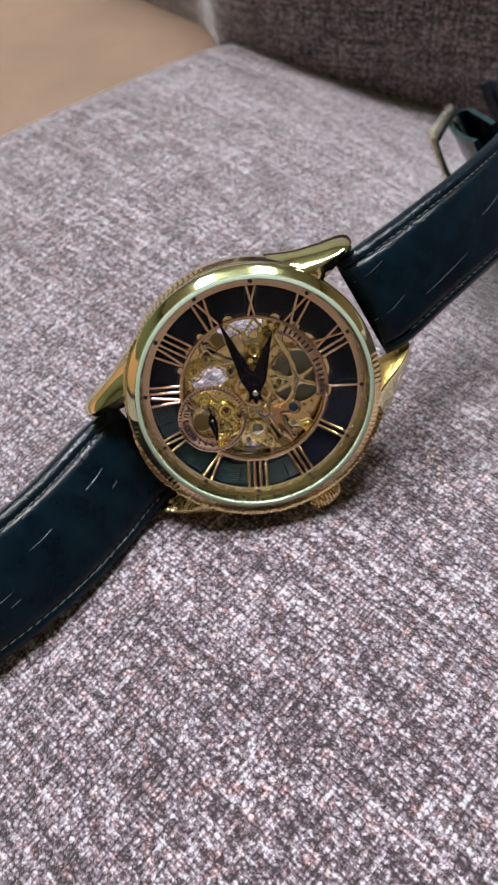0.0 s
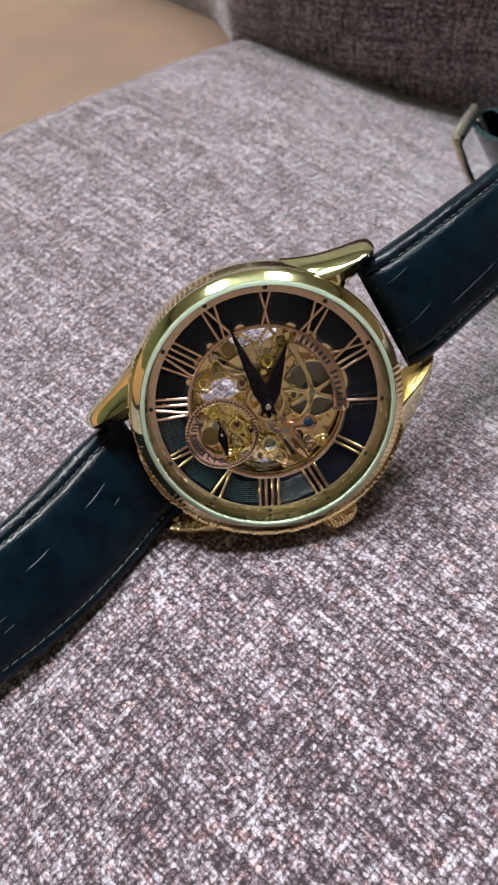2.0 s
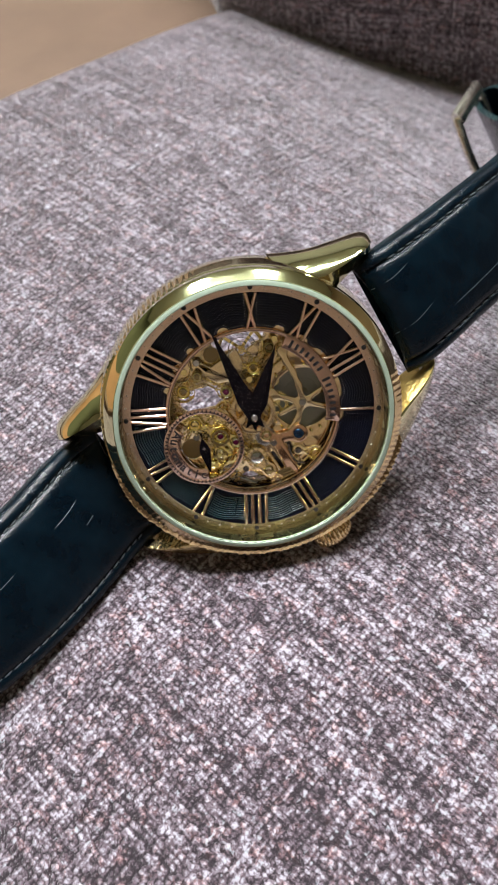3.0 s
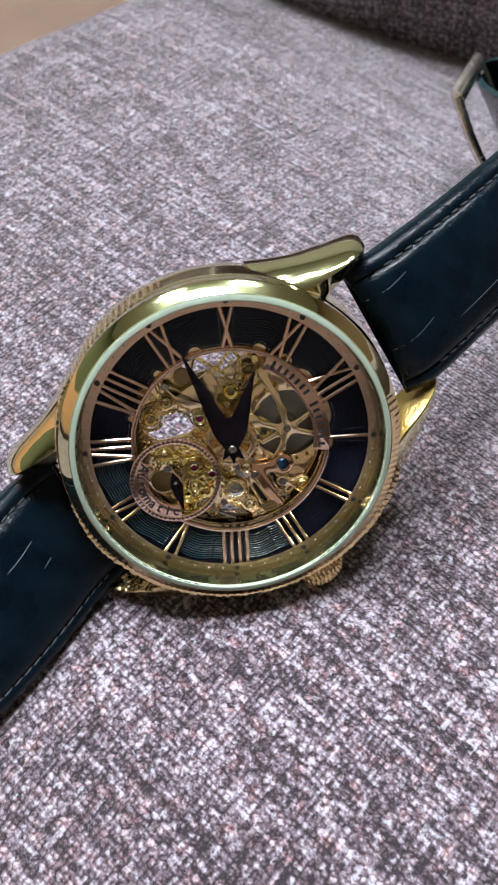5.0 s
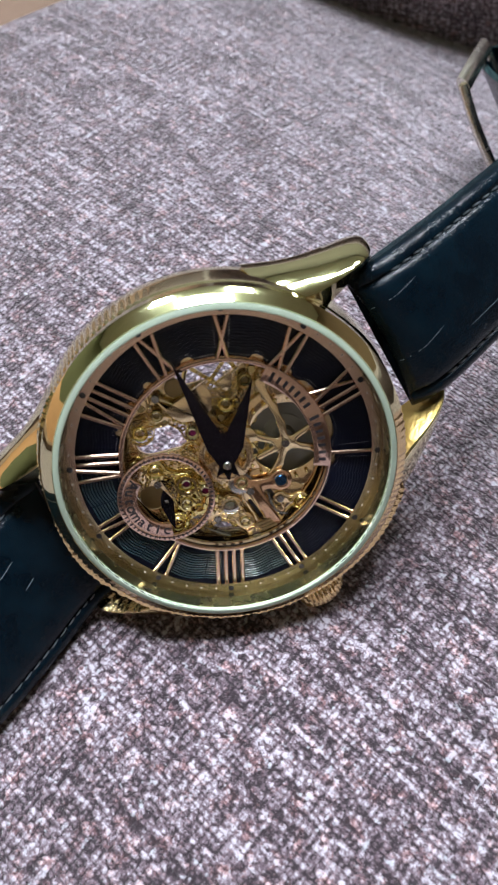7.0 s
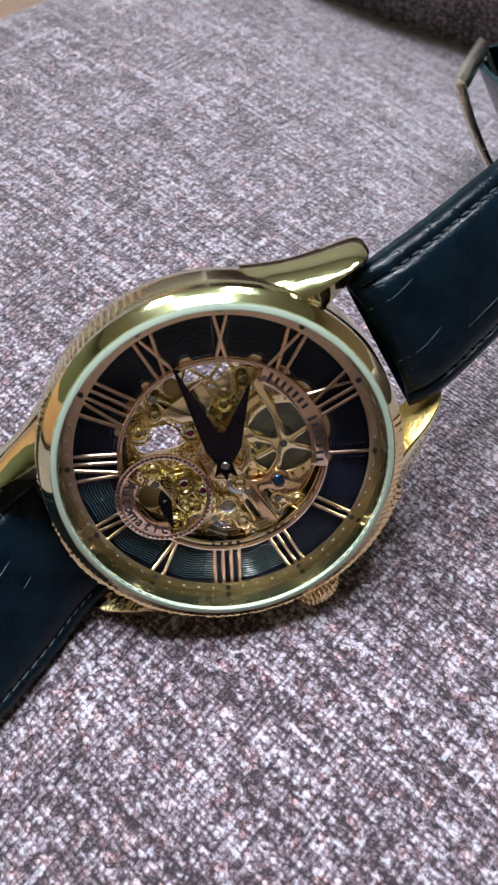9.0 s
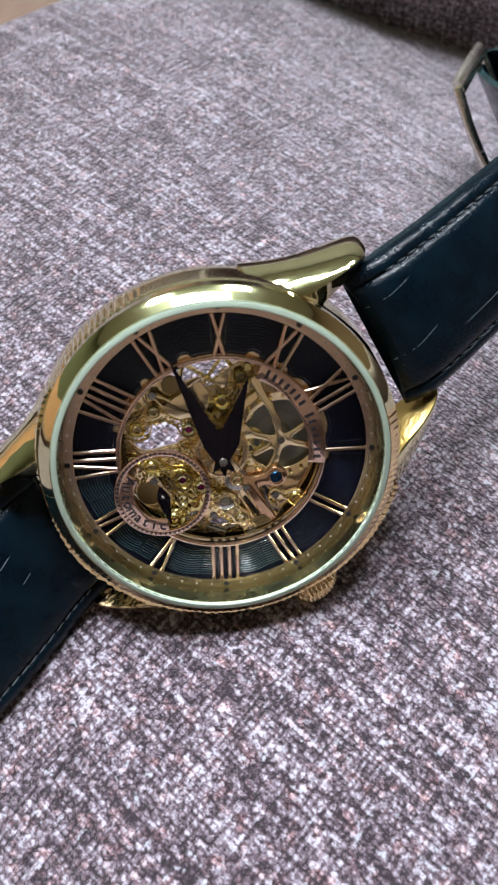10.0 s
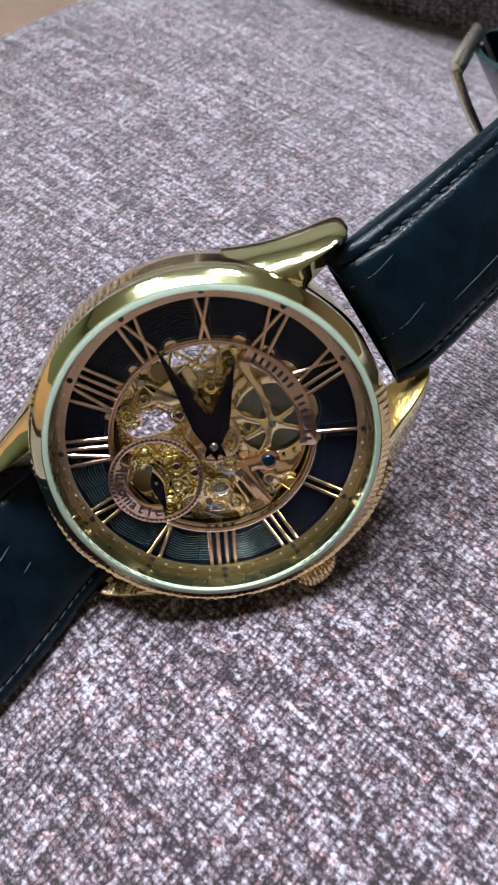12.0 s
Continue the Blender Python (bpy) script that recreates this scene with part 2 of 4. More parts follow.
def sector(r0, r1, a0, a1, seg=24):
    """An outline between two radii and two angles in degrees."""
    arc = [radians(a0 + (a1 - a0) * k / seg) for k in range(seg + 1)]
    return [(r1 * math.cos(a), r1 * math.sin(a)) for a in arc] + [(r0 * math.cos(a), r0 * math.sin(a)) for a in reversed(arc)]


def smooth_line(points, per=8):
    """A Catmull-Rom line through points of any size."""
    pts = [np.array(p, float) for p in points]
    pts = [2 * pts[0] - pts[1]] + pts + [2 * pts[-1] - pts[-2]]
    out = []
    for i in range(1, len(pts) - 2):
        p0, p1, p2, p3 = pts[i - 1 : i + 3]
        for k in range(per):
            t = k / per
            out.append(0.5 * (2 * p1 + (p2 - p0) * t + (2 * p0 - 5 * p1 + 4 * p2 - p3) * t * t + (3 * p1 - p0 - 3 * p2 + p3) * t**3))
    out.append(pts[-2])
    return out


def tube(points, radius, seg=10, flat=1.0):
    """A round bar along points; radius: a number or one for each point."""
    bm = bmesh.new()
    rad = radius if isinstance(radius, (list, tuple)) else [radius] * len(points)
    pts = [Vector(p) for p in points]
    rings = []
    up = Vector((0, 0, 1))
    for i, p in enumerate(pts):
        d = (pts[min(i + 1, len(pts) - 1)] - pts[max(i - 1, 0)]).normalized()
        a = d.cross(up)
        if a.length < 0.1:
            a = d.cross(Vector((1, 0, 0)))
        a.normalize()
        b = a.cross(d).normalized()
        rings.append([bm.verts.new(p + rad[i] * (math.cos(2 * math.pi * k / seg) * a + flat * math.sin(2 * math.pi * k / seg) * b)) for k in range(seg)])
    for p, q in zip(rings, rings[1:]):
        for k in range(seg):
            bm.faces.new((p[k], p[(k + 1) % seg], q[(k + 1) % seg], q[k]))
    bm.faces.new(rings[0][::-1])
    bm.faces.new(rings[-1])
    return bm


def join(*bms):
    """Several bmeshes as one."""
    out = bmesh.new()
    for b in bms:
        mesh = bpy.data.meshes.new("tmp")
        b.to_mesh(mesh)
        b.free()
        out.from_mesh(mesh)
        bpy.data.meshes.remove(mesh)
    return out


def moved(bm, m):
    bmesh.ops.transform(bm, matrix=m, verts=bm.verts)
    return bm


def block(x0, x1, y0, y1, z0, z1, bevel=0.0):
    bm = bmesh.new()
    bmesh.ops.create_cube(bm, size=1.0)
    moved(bm, Matrix.LocRotScale(((x0 + x1) / 2, (y0 + y1) / 2, (z0 + z1) / 2), None, (x1 - x0, y1 - y0, z1 - z0)))
    if bevel:
        bmesh.ops.bevel(bm, geom=list(bm.edges), offset=bevel, segments=2, affect="EDGES")
    return bm


# ---- room, out of view: paints picked for their reflections in the gold ----
def room_slab(name, x0, x1, y0, y1, z0, z1, mat, label, category):
    return tagged(part(name, block(x0, x1, y0, y1, z0, z1), mat, None, unit=1.0), label, category, kind="structure")


room_slab("floor", -2.2, 2.2, -2.4, 2.0, -0.52, -0.44, floor_wood, "brown wooden floor of the room", "floor")
room_slab("ceiling", -2.2, 2.2, -2.4, 2.0, 1.90, 2.0, ceiling_paint, "plain grey-green room ceiling", "ceiling")
room_slab("wall_north", -2.3, 2.3, 2.0, 2.1, -0.52, 2.0, wall_paint, "plain sage grey painted wall", "wall")
room_slab("wall_south", -2.3, 2.3, -2.5, -2.4, -0.52, 2.0, cream_paint, "plain cream painted wall", "wall")
room_slab("wall_west", -2.3, -2.2, -2.4, 2.0, -0.52, 2.0, olive_paint, "plain dark olive painted wall", "wall")
room_slab("wall_east", 2.2, 2.3, -2.4, 2.0, -0.52, 2.0, brown_paint, "plain brown painted wall", "wall")
# Tan band added out of view to give the bezel's left its orange reflection.
room_slab("reflection_band_west", -2.2, -2.165, -2.36, 2.0, -0.44, 0.50, tan_paint, "unseen tan band added for the warm reflection in the bezel", "panelling")
# Added out of view: a dark band that darkens reflections in dial and numerals.
room_slab("reflection_band_south", -2.2, 2.2, -2.4, -2.365, -0.44, 0.50, dark_reflection, "unseen dark band added for dark reflections in the dial", "wainscot")
lamp = tagged(new("ceiling_lamp"), "white ceiling lamp with three rectangular light panels", "lamp")
lamp.location = (0, 0, 1.90)
part("mounting_plate", block(-900, 670, 450, 760, -14, 0, 4), ceiling_paint, lamp)
for px, py, pw, pd in PANELS:
    part("light_panel", block((px - pw / 2) * 1000 - 8, (px + pw / 2) * 1000 + 8, (py - pd / 2) * 1000 - 8, (py + pd / 2) * 1000 + 8, -100, -14.5, 6), lamp_white, lamp)

# ---- sofa ----
CORNER = Vector((-13.2, 181.0, 0))
SIDE = Vector((-0.757, -0.653, 0)).normalized()
BACK = Vector((0.737, -0.676, 0)).normalized()


def rise(x, y):
    """The seat's soft swell, in millimetres."""
    h = 2.78 - 0.0027 * x + 0.0134 * y - 1.568e-3 * x * x - 1.213e-3 * x * y - 5.47e-5 * y * y
    return 7.0 * math.tanh(h / 7.0) if h > 0 else 13.0 * math.tanh(h / 13.0)


def seat_cushion():
    bm = bmesh.new()
    edge = [0, 1.2, 3, 6, 10, 15] + [15 + 5.0 * k for k in range(1, 90)]
    deep = [5.0 * k for k in range(-14, 76)] + [400, 420, 440, 450, 460]
    drop = lambda d: -4.0 * (1 - min(1.0, d / 8.0)) ** 2.2
    grid = []
    for u in deep:
        row = []
        for v in edge:
            p = CORNER + SIDE * u + BACK * v
            z = rise(p.x, p.y) + drop(v) + 0.25 * noise.noise(Vector((p.x, p.y, 0)) * 0.05)
            row.append(bm.verts.new((p.x, p.y, z)))
        grid.append(row)
    m, n = len(deep), len(edge)
    for i in range(m - 1):
        for j in range(n - 1):
            bm.faces.new((grid[i][j], grid[i][j + 1], grid[i + 1][j + 1], grid[i + 1][j]))
    rim = [grid[0][j] for j in range(n)] + [grid[i][n - 1] for i in range(1, m)] + [grid[m - 1][j] for j in range(n - 2, -1, -1)] + [grid[i][0] for i in range(m - 2, 0, -1)]
    low = [bm.verts.new((v.co.x, v.co.y, -120)) for v in rim]
    m = len(rim)
    for k in range(m):
        bm.faces.new((rim[k], low[k], low[(k + 1) % m], rim[(k + 1) % m]))
    bm.faces.new(low)
    return bm


sofa = tagged(new("sofa"), "grey-mauve woven fabric sofa with dark backrest", "sofa")
part("seat_cushion", seat_cushion(), fabric, sofa, "grey-mauve melange woven seat cushion", sharp=60)


def backrest():
    """A thick upright panel whose foot follows the seat's rear edge."""
    foot = smooth_line([(330, 20), (180, 92), (110, 125), (56.5, 149.5), (46, 154), (30.5, 158.7), (14.3, 165), (-1, 173), (-12, 182), (-15.5, 193), (-20, 204), (-30, 216), (-44, 232), (-110, 310), (-260, 490)], 6)
    bm = bmesh.new()
    levels = [(-120, 4), (-10, 3), (2, 1.0), (14, -0.5), (36, -2), (52, -1), (60, 4), (64, 12), (66, 30), (66, 150), (-120, 170)]
    rows = []
    for z, back in levels:
        row = []
        for i, p in enumerate(foot):
            d = foot[min(i + 1, len(foot) - 1)] - foot[max(i - 1, 0)]
            nrm = np.array([-d[1], d[0]]) / np.hypot(*d)
            nrm = nrm if nrm @ np.array([0.68, 0.73]) > 0 else -nrm
            q = p + nrm * back
            row.append(bm.verts.new((q[0], q[1], z)))
        rows.append(row)
    for a, b in zip(rows, rows[1:]):
        for k in range(len(foot) - 1):
            bm.faces.new((a[k], a[k + 1], b[k + 1], b[k]))
    for k in (0, -1):
        bm.faces.new([r[k] for r in rows])
    bm.faces.new(rows[0][:] + rows[-1][::-1])
    return bm


part("backrest", backrest(), fabric_back, sofa, "dark grey-brown woven backrest in shade", sharp=60)
part("sofa_base", block(-700, 700, -500, 150, -440, -121, 8), fabric_back, sofa)


def brown_pad():
    bm = bmesh.new()
    a, b = CORNER - SIDE * 140 - BACK * 0.5, CORNER + SIDE * 420 - BACK * 0.5
    out = -BACK
    rows = []
    for d, z in ((0.3, -60), (0.3, -2), (2, -0.6), (6, -0.2), (30, 0), (120, 0), (320, -0.5), (336, -11), (340, -60)):
        rows.append([bm.verts.new((*(a + (b - a) * t / 24 + out * d).xy, z + 0.3 * noise.noise(Vector((t * 0.7, d * 0.02, 3))))) for t in range(25)])
    for p, q in zip(rows, rows[1:]):
        for k in range(24):
            bm.faces.new((p[k], p[k + 1], q[k + 1], q[k]))
    bm.faces.new([r[0] for r in rows])
    bm.faces.new([r[-1] for r in rows])
    bm.faces.new(rows[0] + rows[-1][::-1])
    return bm


part("armrest_panel", brown_pad(), brown, sofa, "smooth brown leather side panel")

# ---- wristwatch, drawn in millimetres: x to three o'clock, y to twelve, z out of the dial, 0 at the hour dots ----
watch = tagged(new("wristwatch"), "gold skeleton wristwatch with dark leather strap, leaning on its side", "wristwatch")
watch.matrix_world = Matrix(((0.48853, 0.86589, 0.10762, 0), (-0.39625, 0.33005, -0.85677, 0), (-0.77738, 0.37591, 0.50435, 0.02266), (0, 0, 0, 1)))


def ridges(a, i):
    """Uneven hammered flutes round the case band; the flank over twelve and nine o'clock is smooth and flares outwards."""
    if i in (0, 7):
        return 0.0
    deg = math.degrees(a) % 360
    wave = math.sin(150 * a + 2.0 * math.sin(7 * a) + 0.25 * i + 2 * noise.noise(Vector((14 * math.cos(a), 14 * math.sin(a), 2))))
    wave = abs(wave) ** 0.7 * (1 if wave > 0 else -1)
    rough = noise.noise(Vector((9 * math.cos(a), 9 * math.sin(a), i * 0.6))) + 0.7 * noise.noise(Vector((24 * math.cos(a), 24 * math.sin(a), i * 0.9)))
    under = min(1.0, max(0.0, min((deg - 250) / 12, (348 - deg) / 12)))
    chips = noise.noise(Vector((52 * math.cos(a), 52 * math.sin(a), i * 1.7)))
    w = (0, 0.05, 0.08, 0.08, 0.08, 0.06, 0, 0)[i] * wave * (0.8 + 0.9 * rough) * (1 - 0.75 * under) + ((0.14 * rough + (0.05 + 0.14 * under) * chips) if i < 6 else 0)
    side = min(1.0, max(0.0, min((deg - 212) / 8, (275 - deg) / 20)))
    w = w * (1 - 0.7 * side) - side * (0, -0.1, 0.75, 0.8, 0.5, 0.15, 0, 0)[i]
    flat = min(1.0, max(0.0, min((deg - 46) / 5, (222 - deg) / 10)))
    ribbed = min(1.0, max(0.0, (deg - 168) / 14))
    smooth = (0.0, -0.25, -1.18, -1.28, -0.82, -0.22, 0.35, 0.0)[i] + ribbed * (0, 0.02, 0.06, 0.06, 0.06, 0.05, 0.02, 0)[i] * wave
    return w * (1 - flat) + flat * smooth


case = part("case_band", revolve([(19.3, 0.2), (20.75, 0.60), (21.75, 0.45), (21.95, -0.2), (21.8, -2.0), (21.4, -3.9), (20.6, -4.9), (19.3, -5.0)], 1440, ripple=ridges), [gold_hammered, gold], watch, "hammered gold case band")
for f in case.data.polygons:
    deg = math.degrees(math.atan2(f.center.y, f.center.x)) % 360
    f.material_index = 1 if 49 < deg < 250 else 0


def fluted(deg):
    """1 where the bezel's slope is cut with flutes, 0 where it is polished."""
    d = (deg + 180) % 360 - 180
    return min(1.0, max(0.0, min((d + 108) / 3, (78 - d) / 3)))


def bezel_cut(a, i):
    return (0, 0, 0.0, 0.05, 0.08, 0.08, 0.06, 0)[i] * fluted(math.degrees(a)) * (math.sin(150 * a + 2.0 * math.sin(7 * a) + 0.25 * i) + 0.3 * noise.noise(Vector((20 * math.cos(a), 20 * math.sin(a), 0.4 * i))))


bezel = part("bezel", revolve([(19.0, 2.85), (19.02, 3.14), (19.10, 3.17), (19.7, 2.62), (20.32, 2.05), (20.42, 1.90), (20.50, 0.46), (19.0, 0.46)], 1440, ripple=bezel_cut), [gold, gold_hammered], watch, "gold bezel, polished above and fluted below", sharp=18)
for f in bezel.data.polygons:
    f.material_index = 1 if fluted(math.degrees(math.atan2(f.center.y, f.center.x))) > 0.3 and math.hypot(f.center.x, f.center.y) > 19.15 * MM else 0
part("case_back_ring", revolve([(13.0, -5.6), (19.9, -4.9), (20.2, -5.6), (19.2, -6.6), (13.0, -6.6)], 128), gold, watch)
part("crystal_rim", revolve([(18.30, 3.00), (18.31, 3.36), (18.39, 3.44), (18.80, 3.40), (18.98, 3.26), (18.98, 2.84), (18.34, 2.8)], 160), mint, watch, "mint-green coated edge of the crystal")
crystal = part("crystal", disc(18.31, 2.98, 3.34, 96), glass, watch, "clear domed watch glass")
crystal.visible_shadow = False
part("inner_flange", revolve([(18.14, -0.05), (18.14, 1.10), (18.9, 1.10), (18.9, -0.05)], 160), flange_gold, watch, "polished gold inner flange")
part("flange_lip", revolve([(18.10, 1.14), (18.10, 1.30), (18.26, 2.8), (18.9, 2.8), (18.9, 1.14)], 160), flange_satin, watch, "satin gold lip under the crystal")

# case lugs
LUG = [  # y at the inner side, inner x, outer x, outer y, top, bottom
    (14.6, 12.0, 17.3, 12.7, 0.30, -5.0),
    (16.4, 9.6, 16.2, 14.8, 0.45, -5.4),
    (17.9, 8.7, 15.2, 16.9, 0.50, -5.8),
    (19.6, 8.9, 14.4, 19.0, 0.45, -6.2),
    (21.4, 9.3, 13.8, 21.2, 0.30, -6.6),
    (22.9, 9.6, 13.4, 22.9, -0.05, -6.9),
    (24.2, 9.85, 13.0, 24.3, -0.8, -7.1),
    (25.1, 10.1, 12.6, 25.2, -2.0, -7.1),
    (25.7, 10.4, 12.2, 25.7, -3.6, -6.9),
    (25.95, 10.8, 11.8, 25.95, -5.0, -6.4),
]


CROWN_LUG = [  # the broader lugs beside the crown
    (14.6, 12.0, 18.9, 12.7, 0.10, -6.2),
    (16.4, 10.2, 18.4, 15.2, 0.0, -6.4),
    (17.9, 9.4, 17.4, 17.2, -0.2, -6.6),
    (19.6, 9.0, 16.0, 19.2, -0.5, -6.8),
    (21.4, 8.8, 14.4, 21.3, -0.9, -6.9),
    (22.9, 8.6, 13.0, 23.0, -1.5, -7.0),
    (24.2, 8.4, 11.7, 24.4, -2.2, -7.0),
    (25.1, 8.3, 10.7, 25.3, -3.2, -7.0),
    (25.7, 8.4, 10.0, 25.8, -4.4, -6.8),
    (25.95, 8.6, 9.4, 25.95, -5.4, -6.4),
]


LUG_SECTION = [(0, 0.04), (0, 0.42), (0, 0.62), (0.04, 0.69), (0.20, 0.81), (0.38, 0.975), (0.41, 1.0), (0.45, 0.99), (0.54, 0.935), (0.65, 0.855), (0.74, 0.77), (0.83, 0.65), (0.91, 0.50), (0.97, 0.32), (0.97, 0.12), (0.88, 0.02), (0.15, 0)]


LUG_SLOPED = [(0, 0.04), (0.03, 0.40), (0.12, 0.72), (0.20, 0.90), (0.26, 0.985), (0.30, 1.0), (0.36, 0.975), (0.45, 0.90), (0.55, 0.81), (0.65, 0.71), (0.75, 0.60), (0.85, 0.48), (0.93, 0.34), (0.99, 0.18), (0.96, 0.06), (0.85, 0.0), (0.15, 0)]


def lug(sx, sy):
    bm = bmesh.new()
    line = smooth_line(LUG if sx < 0 else CROWN_LUG, 8)
    out = 1.2 if sx > 0 and sy < 0 else 0.0
    rings = []
    for yi, xi, xo, yo, top, bot in line:
        inner, outer = Vector((xi + out, yi, 0)), Vector((xo + out, yo, 0))
        ring = []
        h = top - bot
        for u, w in (LUG_SECTION if sx < 0 else LUG_SLOPED):
            p = inner.lerp(outer, u)
            ring.append(bm.verts.new((p.x * sx, p.y * sy, bot + h * w)))
        rings.append(ring)
    m = len(rings[0])
    for p, q in zip(rings, rings[1:]):
        for k in range(m):
            f = bm.faces.new((p[k], p[(k + 1) % m], q[(k + 1) % m], q[k]))
            f.material_index = 2 if k < 4 and sx > 0 and sy > 0 else 1 if sx > 0 and sy < 0 else 0
    bm.faces.new(rings[0])
    bm.faces.new(rings[-1])
    return bm


for sx in (-1, 1):
    for sy in (-1, 1):
        part("lug", lug(sx, sy), [gold, gold_beaten, gold_pitted], watch, "curved polished gold lug", sharp=30)
for sy in (-1, 1):
    part("spring_bar", tube([(-10.4, 23.4 * sy, -4.6), (10.4, 23.4 * sy, -4.6)], 0.75), steel, watch)

# crown with its fluting
crown = part("crown", moved(revolve([(0.1, 0), (2.6, 0), (2.98, 0.4), (3.12, 1.4), (2.98, 2.4), (2.6, 2.8), (0.1, 3.0)], 192, ripple=lambda a, i: 0.09 * math.sin(32 * a) if 1 < i < 5 else 0), pose(21.6, 0, -2.6, 0, 90, 0)), gold_hammered, watch, "fluted gold winding crown")
part("crown_stem", moved(disc(1.2, 0, 2.0, 24), pose(20.4, 0, -2.6, 0, 90, 0)), gold, watch)

# dial
part("chapter_ring", curve_mesh("ring", [circle(18.12, seg=180), circle(16.95, seg=180)], -0.30, 0.0), ring_gold, watch, "rose gold chapter ring")
dots_hour = disc(0.34, -0.02, 0.03, 20)
mesh_dot = part("hour_dot", moved(dots_hour, Matrix.Translation((17.62, 0, 0))), black_paint, watch)
for k in range(1, 12):
    shared("hour_dot", mesh_dot.data, pose(0, 0, 0, 0, 0, 30 * k), watch)
mesh_min = part("minute_dot", moved(disc(0.12, -0.02, 0.025, 10), pose(17.62, 0, 0, 0, 0, 0)), dot_paint, watch)
mesh_min.matrix_basis = pose(0, 0, 0, 0, 0, 6)
for k in range(60):
    if k % 5 and k != 1:
        shared("minute_dot", mesh_min.data, pose(0, 0, 0, 0, 0, 6 * k), watch)



def dial_edge(deg):
    """The dial's inner radius: shallow bays open over the movement here and there."""
    bays = ((222, 3), (206, 4), (192, 3), (168, 4), (116, 5), (98, 9), (76, 10), (56, 6), (132, 4))
    return 12.2 + 0.62 * max(1 - min(1.0, abs((deg - c + 180) % 360 - 180) / w) ** 3 for c, w in bays)


part("black_dial_ring", curve_mesh("plate", [circle(18.1, seg=160), [(dial_edge(k) * math.cos(radians(k)), dial_edge(k) * math.sin(radians(k))) for k in range(360)]], -0.85, -0.62), black_dial, watch, "glossy black dial ring with engraved waves")
scallop = [((12.9 + 0.28 * (1 if math.sin(60 * a) > 0 else -1) * (1 if math.sin(3 * a + 1) > -0.3 else 0)) * math.cos(a), (12.9 + 0.28 * (1 if math.sin(60 * a) > 0 else -1) * (1 if math.sin(3 * a + 1) > -0.3 else 0)) * math.sin(a)) for a in [2 * math.pi * k / 480 for k in range(480)]]
part("scalloped_rim", curve_mesh("rim", [scallop, circle(11.6, seg=120)], -1.25, -0.95), gold_plate, watch)
part("inner_ring", curve_mesh("ring", [circle(12.15, seg=160), circle(11.72, seg=160)], -0.25, 0.12, 0.06), rose, watch, "thin rose gold inner ring")


def wave_lines(h):
    """Engraved guilloche arcs of one dial field, as fine raised threads; flattened where no glint shows."""
    bms = []
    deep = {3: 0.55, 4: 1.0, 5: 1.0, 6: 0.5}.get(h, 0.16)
    for i in range(11):
        r = 13.1 + 0.34 * i
        for a0, a1, amp in ((4.0, 11.0, 0.0), (11.5, 26.0, 0.32)):
            pts = []
            for k in range(13):
                t = k / 12
                a = radians(90 - 30 * h + 15 - 15 - (a0 + (a1 - a0) * t))
                rr = r + amp * math.sin(math.pi * t)
                pts.append((rr * math.cos(a), rr * math.sin(a), -0.615))
            bms.append(tube([(x, y, z + 0.01 - 0.10 * deep * 0.4) for x, y, z in pts], 0.10, 8, deep))
    return join(*bms)


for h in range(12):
    # Only the fields from three to six get the glinting copy of the black.
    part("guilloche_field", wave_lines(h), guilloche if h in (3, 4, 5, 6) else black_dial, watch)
    beads = []
    for k in range(19):
        a = radians(90 - 30 * h - 3 - 24 * k / 18)
        edge = dial_edge(math.degrees(a)) + 0.3
        beads.append(disc(0.055, -0.63, -0.55, 6, 0, (edge * math.cos(a), edge * math.sin(a))))
    for k in range(10):
        for da in (3.2, 26.8):
            a = radians(90 - 30 * h - da)
            beads.append(disc(0.05, -0.63, -0.55, 6, 0, ((13.3 + 0.36 * k) * math.cos(a), (13.3 + 0.36 * k) * math.sin(a))))
    tagged(part("bead_row", join(*beads), bead, watch), kind="stuff")

TOP, LOW = 16.95, 12.05
STROKE = 0.48


def bar(x0, x1, lift=0.0):
    """One stroke of a numeral, from its foot at the inner ring to its head, in a frame whose y runs outwards."""
    w = STROKE / 2
    pts = [(x0 - w, LOW), (x0 + w, LOW), (x1 + w, TOP), (x1 - w, TOP)]
    return prism(pts, -0.32, 0.03 + lift, 0.12)


NUMERALS = {1: "I", 2: "II", 3: "III", 4: "IIII", 5: "V", 6: "VI", 7: "VII", 8: "VIII", 9: "IX", 10: "X", 11: "XI", 12: "XII"}
WIDE = {"I": 1.0, "V": 1.85, "X": 1.9}


def numeral(text):
    total = sum(WIDE[c] for c in text)
    at = -total / 2
    bms = []
    for c in text:
        mid = at + WIDE[c] / 2
        if c == "I":
            bms.append(bar(mid, mid))
        elif c == "V":
            bms += [bar(mid - 0.14, mid - 0.74), bar(mid + 0.14, mid + 0.74, 0.008)]
        else:
            bms += [bar(mid + 0.58, mid - 0.72), bar(mid - 0.58, mid + 0.72, 0.008)]
        at += WIDE[c]
    return join(*bms)


for h, text in NUMERALS.items():
    part("numeral", moved(numeral(text), pose(0, 0, 0, 0, 0, -30 * h)), rose, watch, "raised rose gold Roman numeral")

# name plate on the inner ring, its writing as plain bars
plate = part("name_plate", curve_mesh("arc", [sector(10.15, 12.1, 52.5, 127)], -0.2, 0.14, 0.05), rose, watch, "curved rose gold name plate")
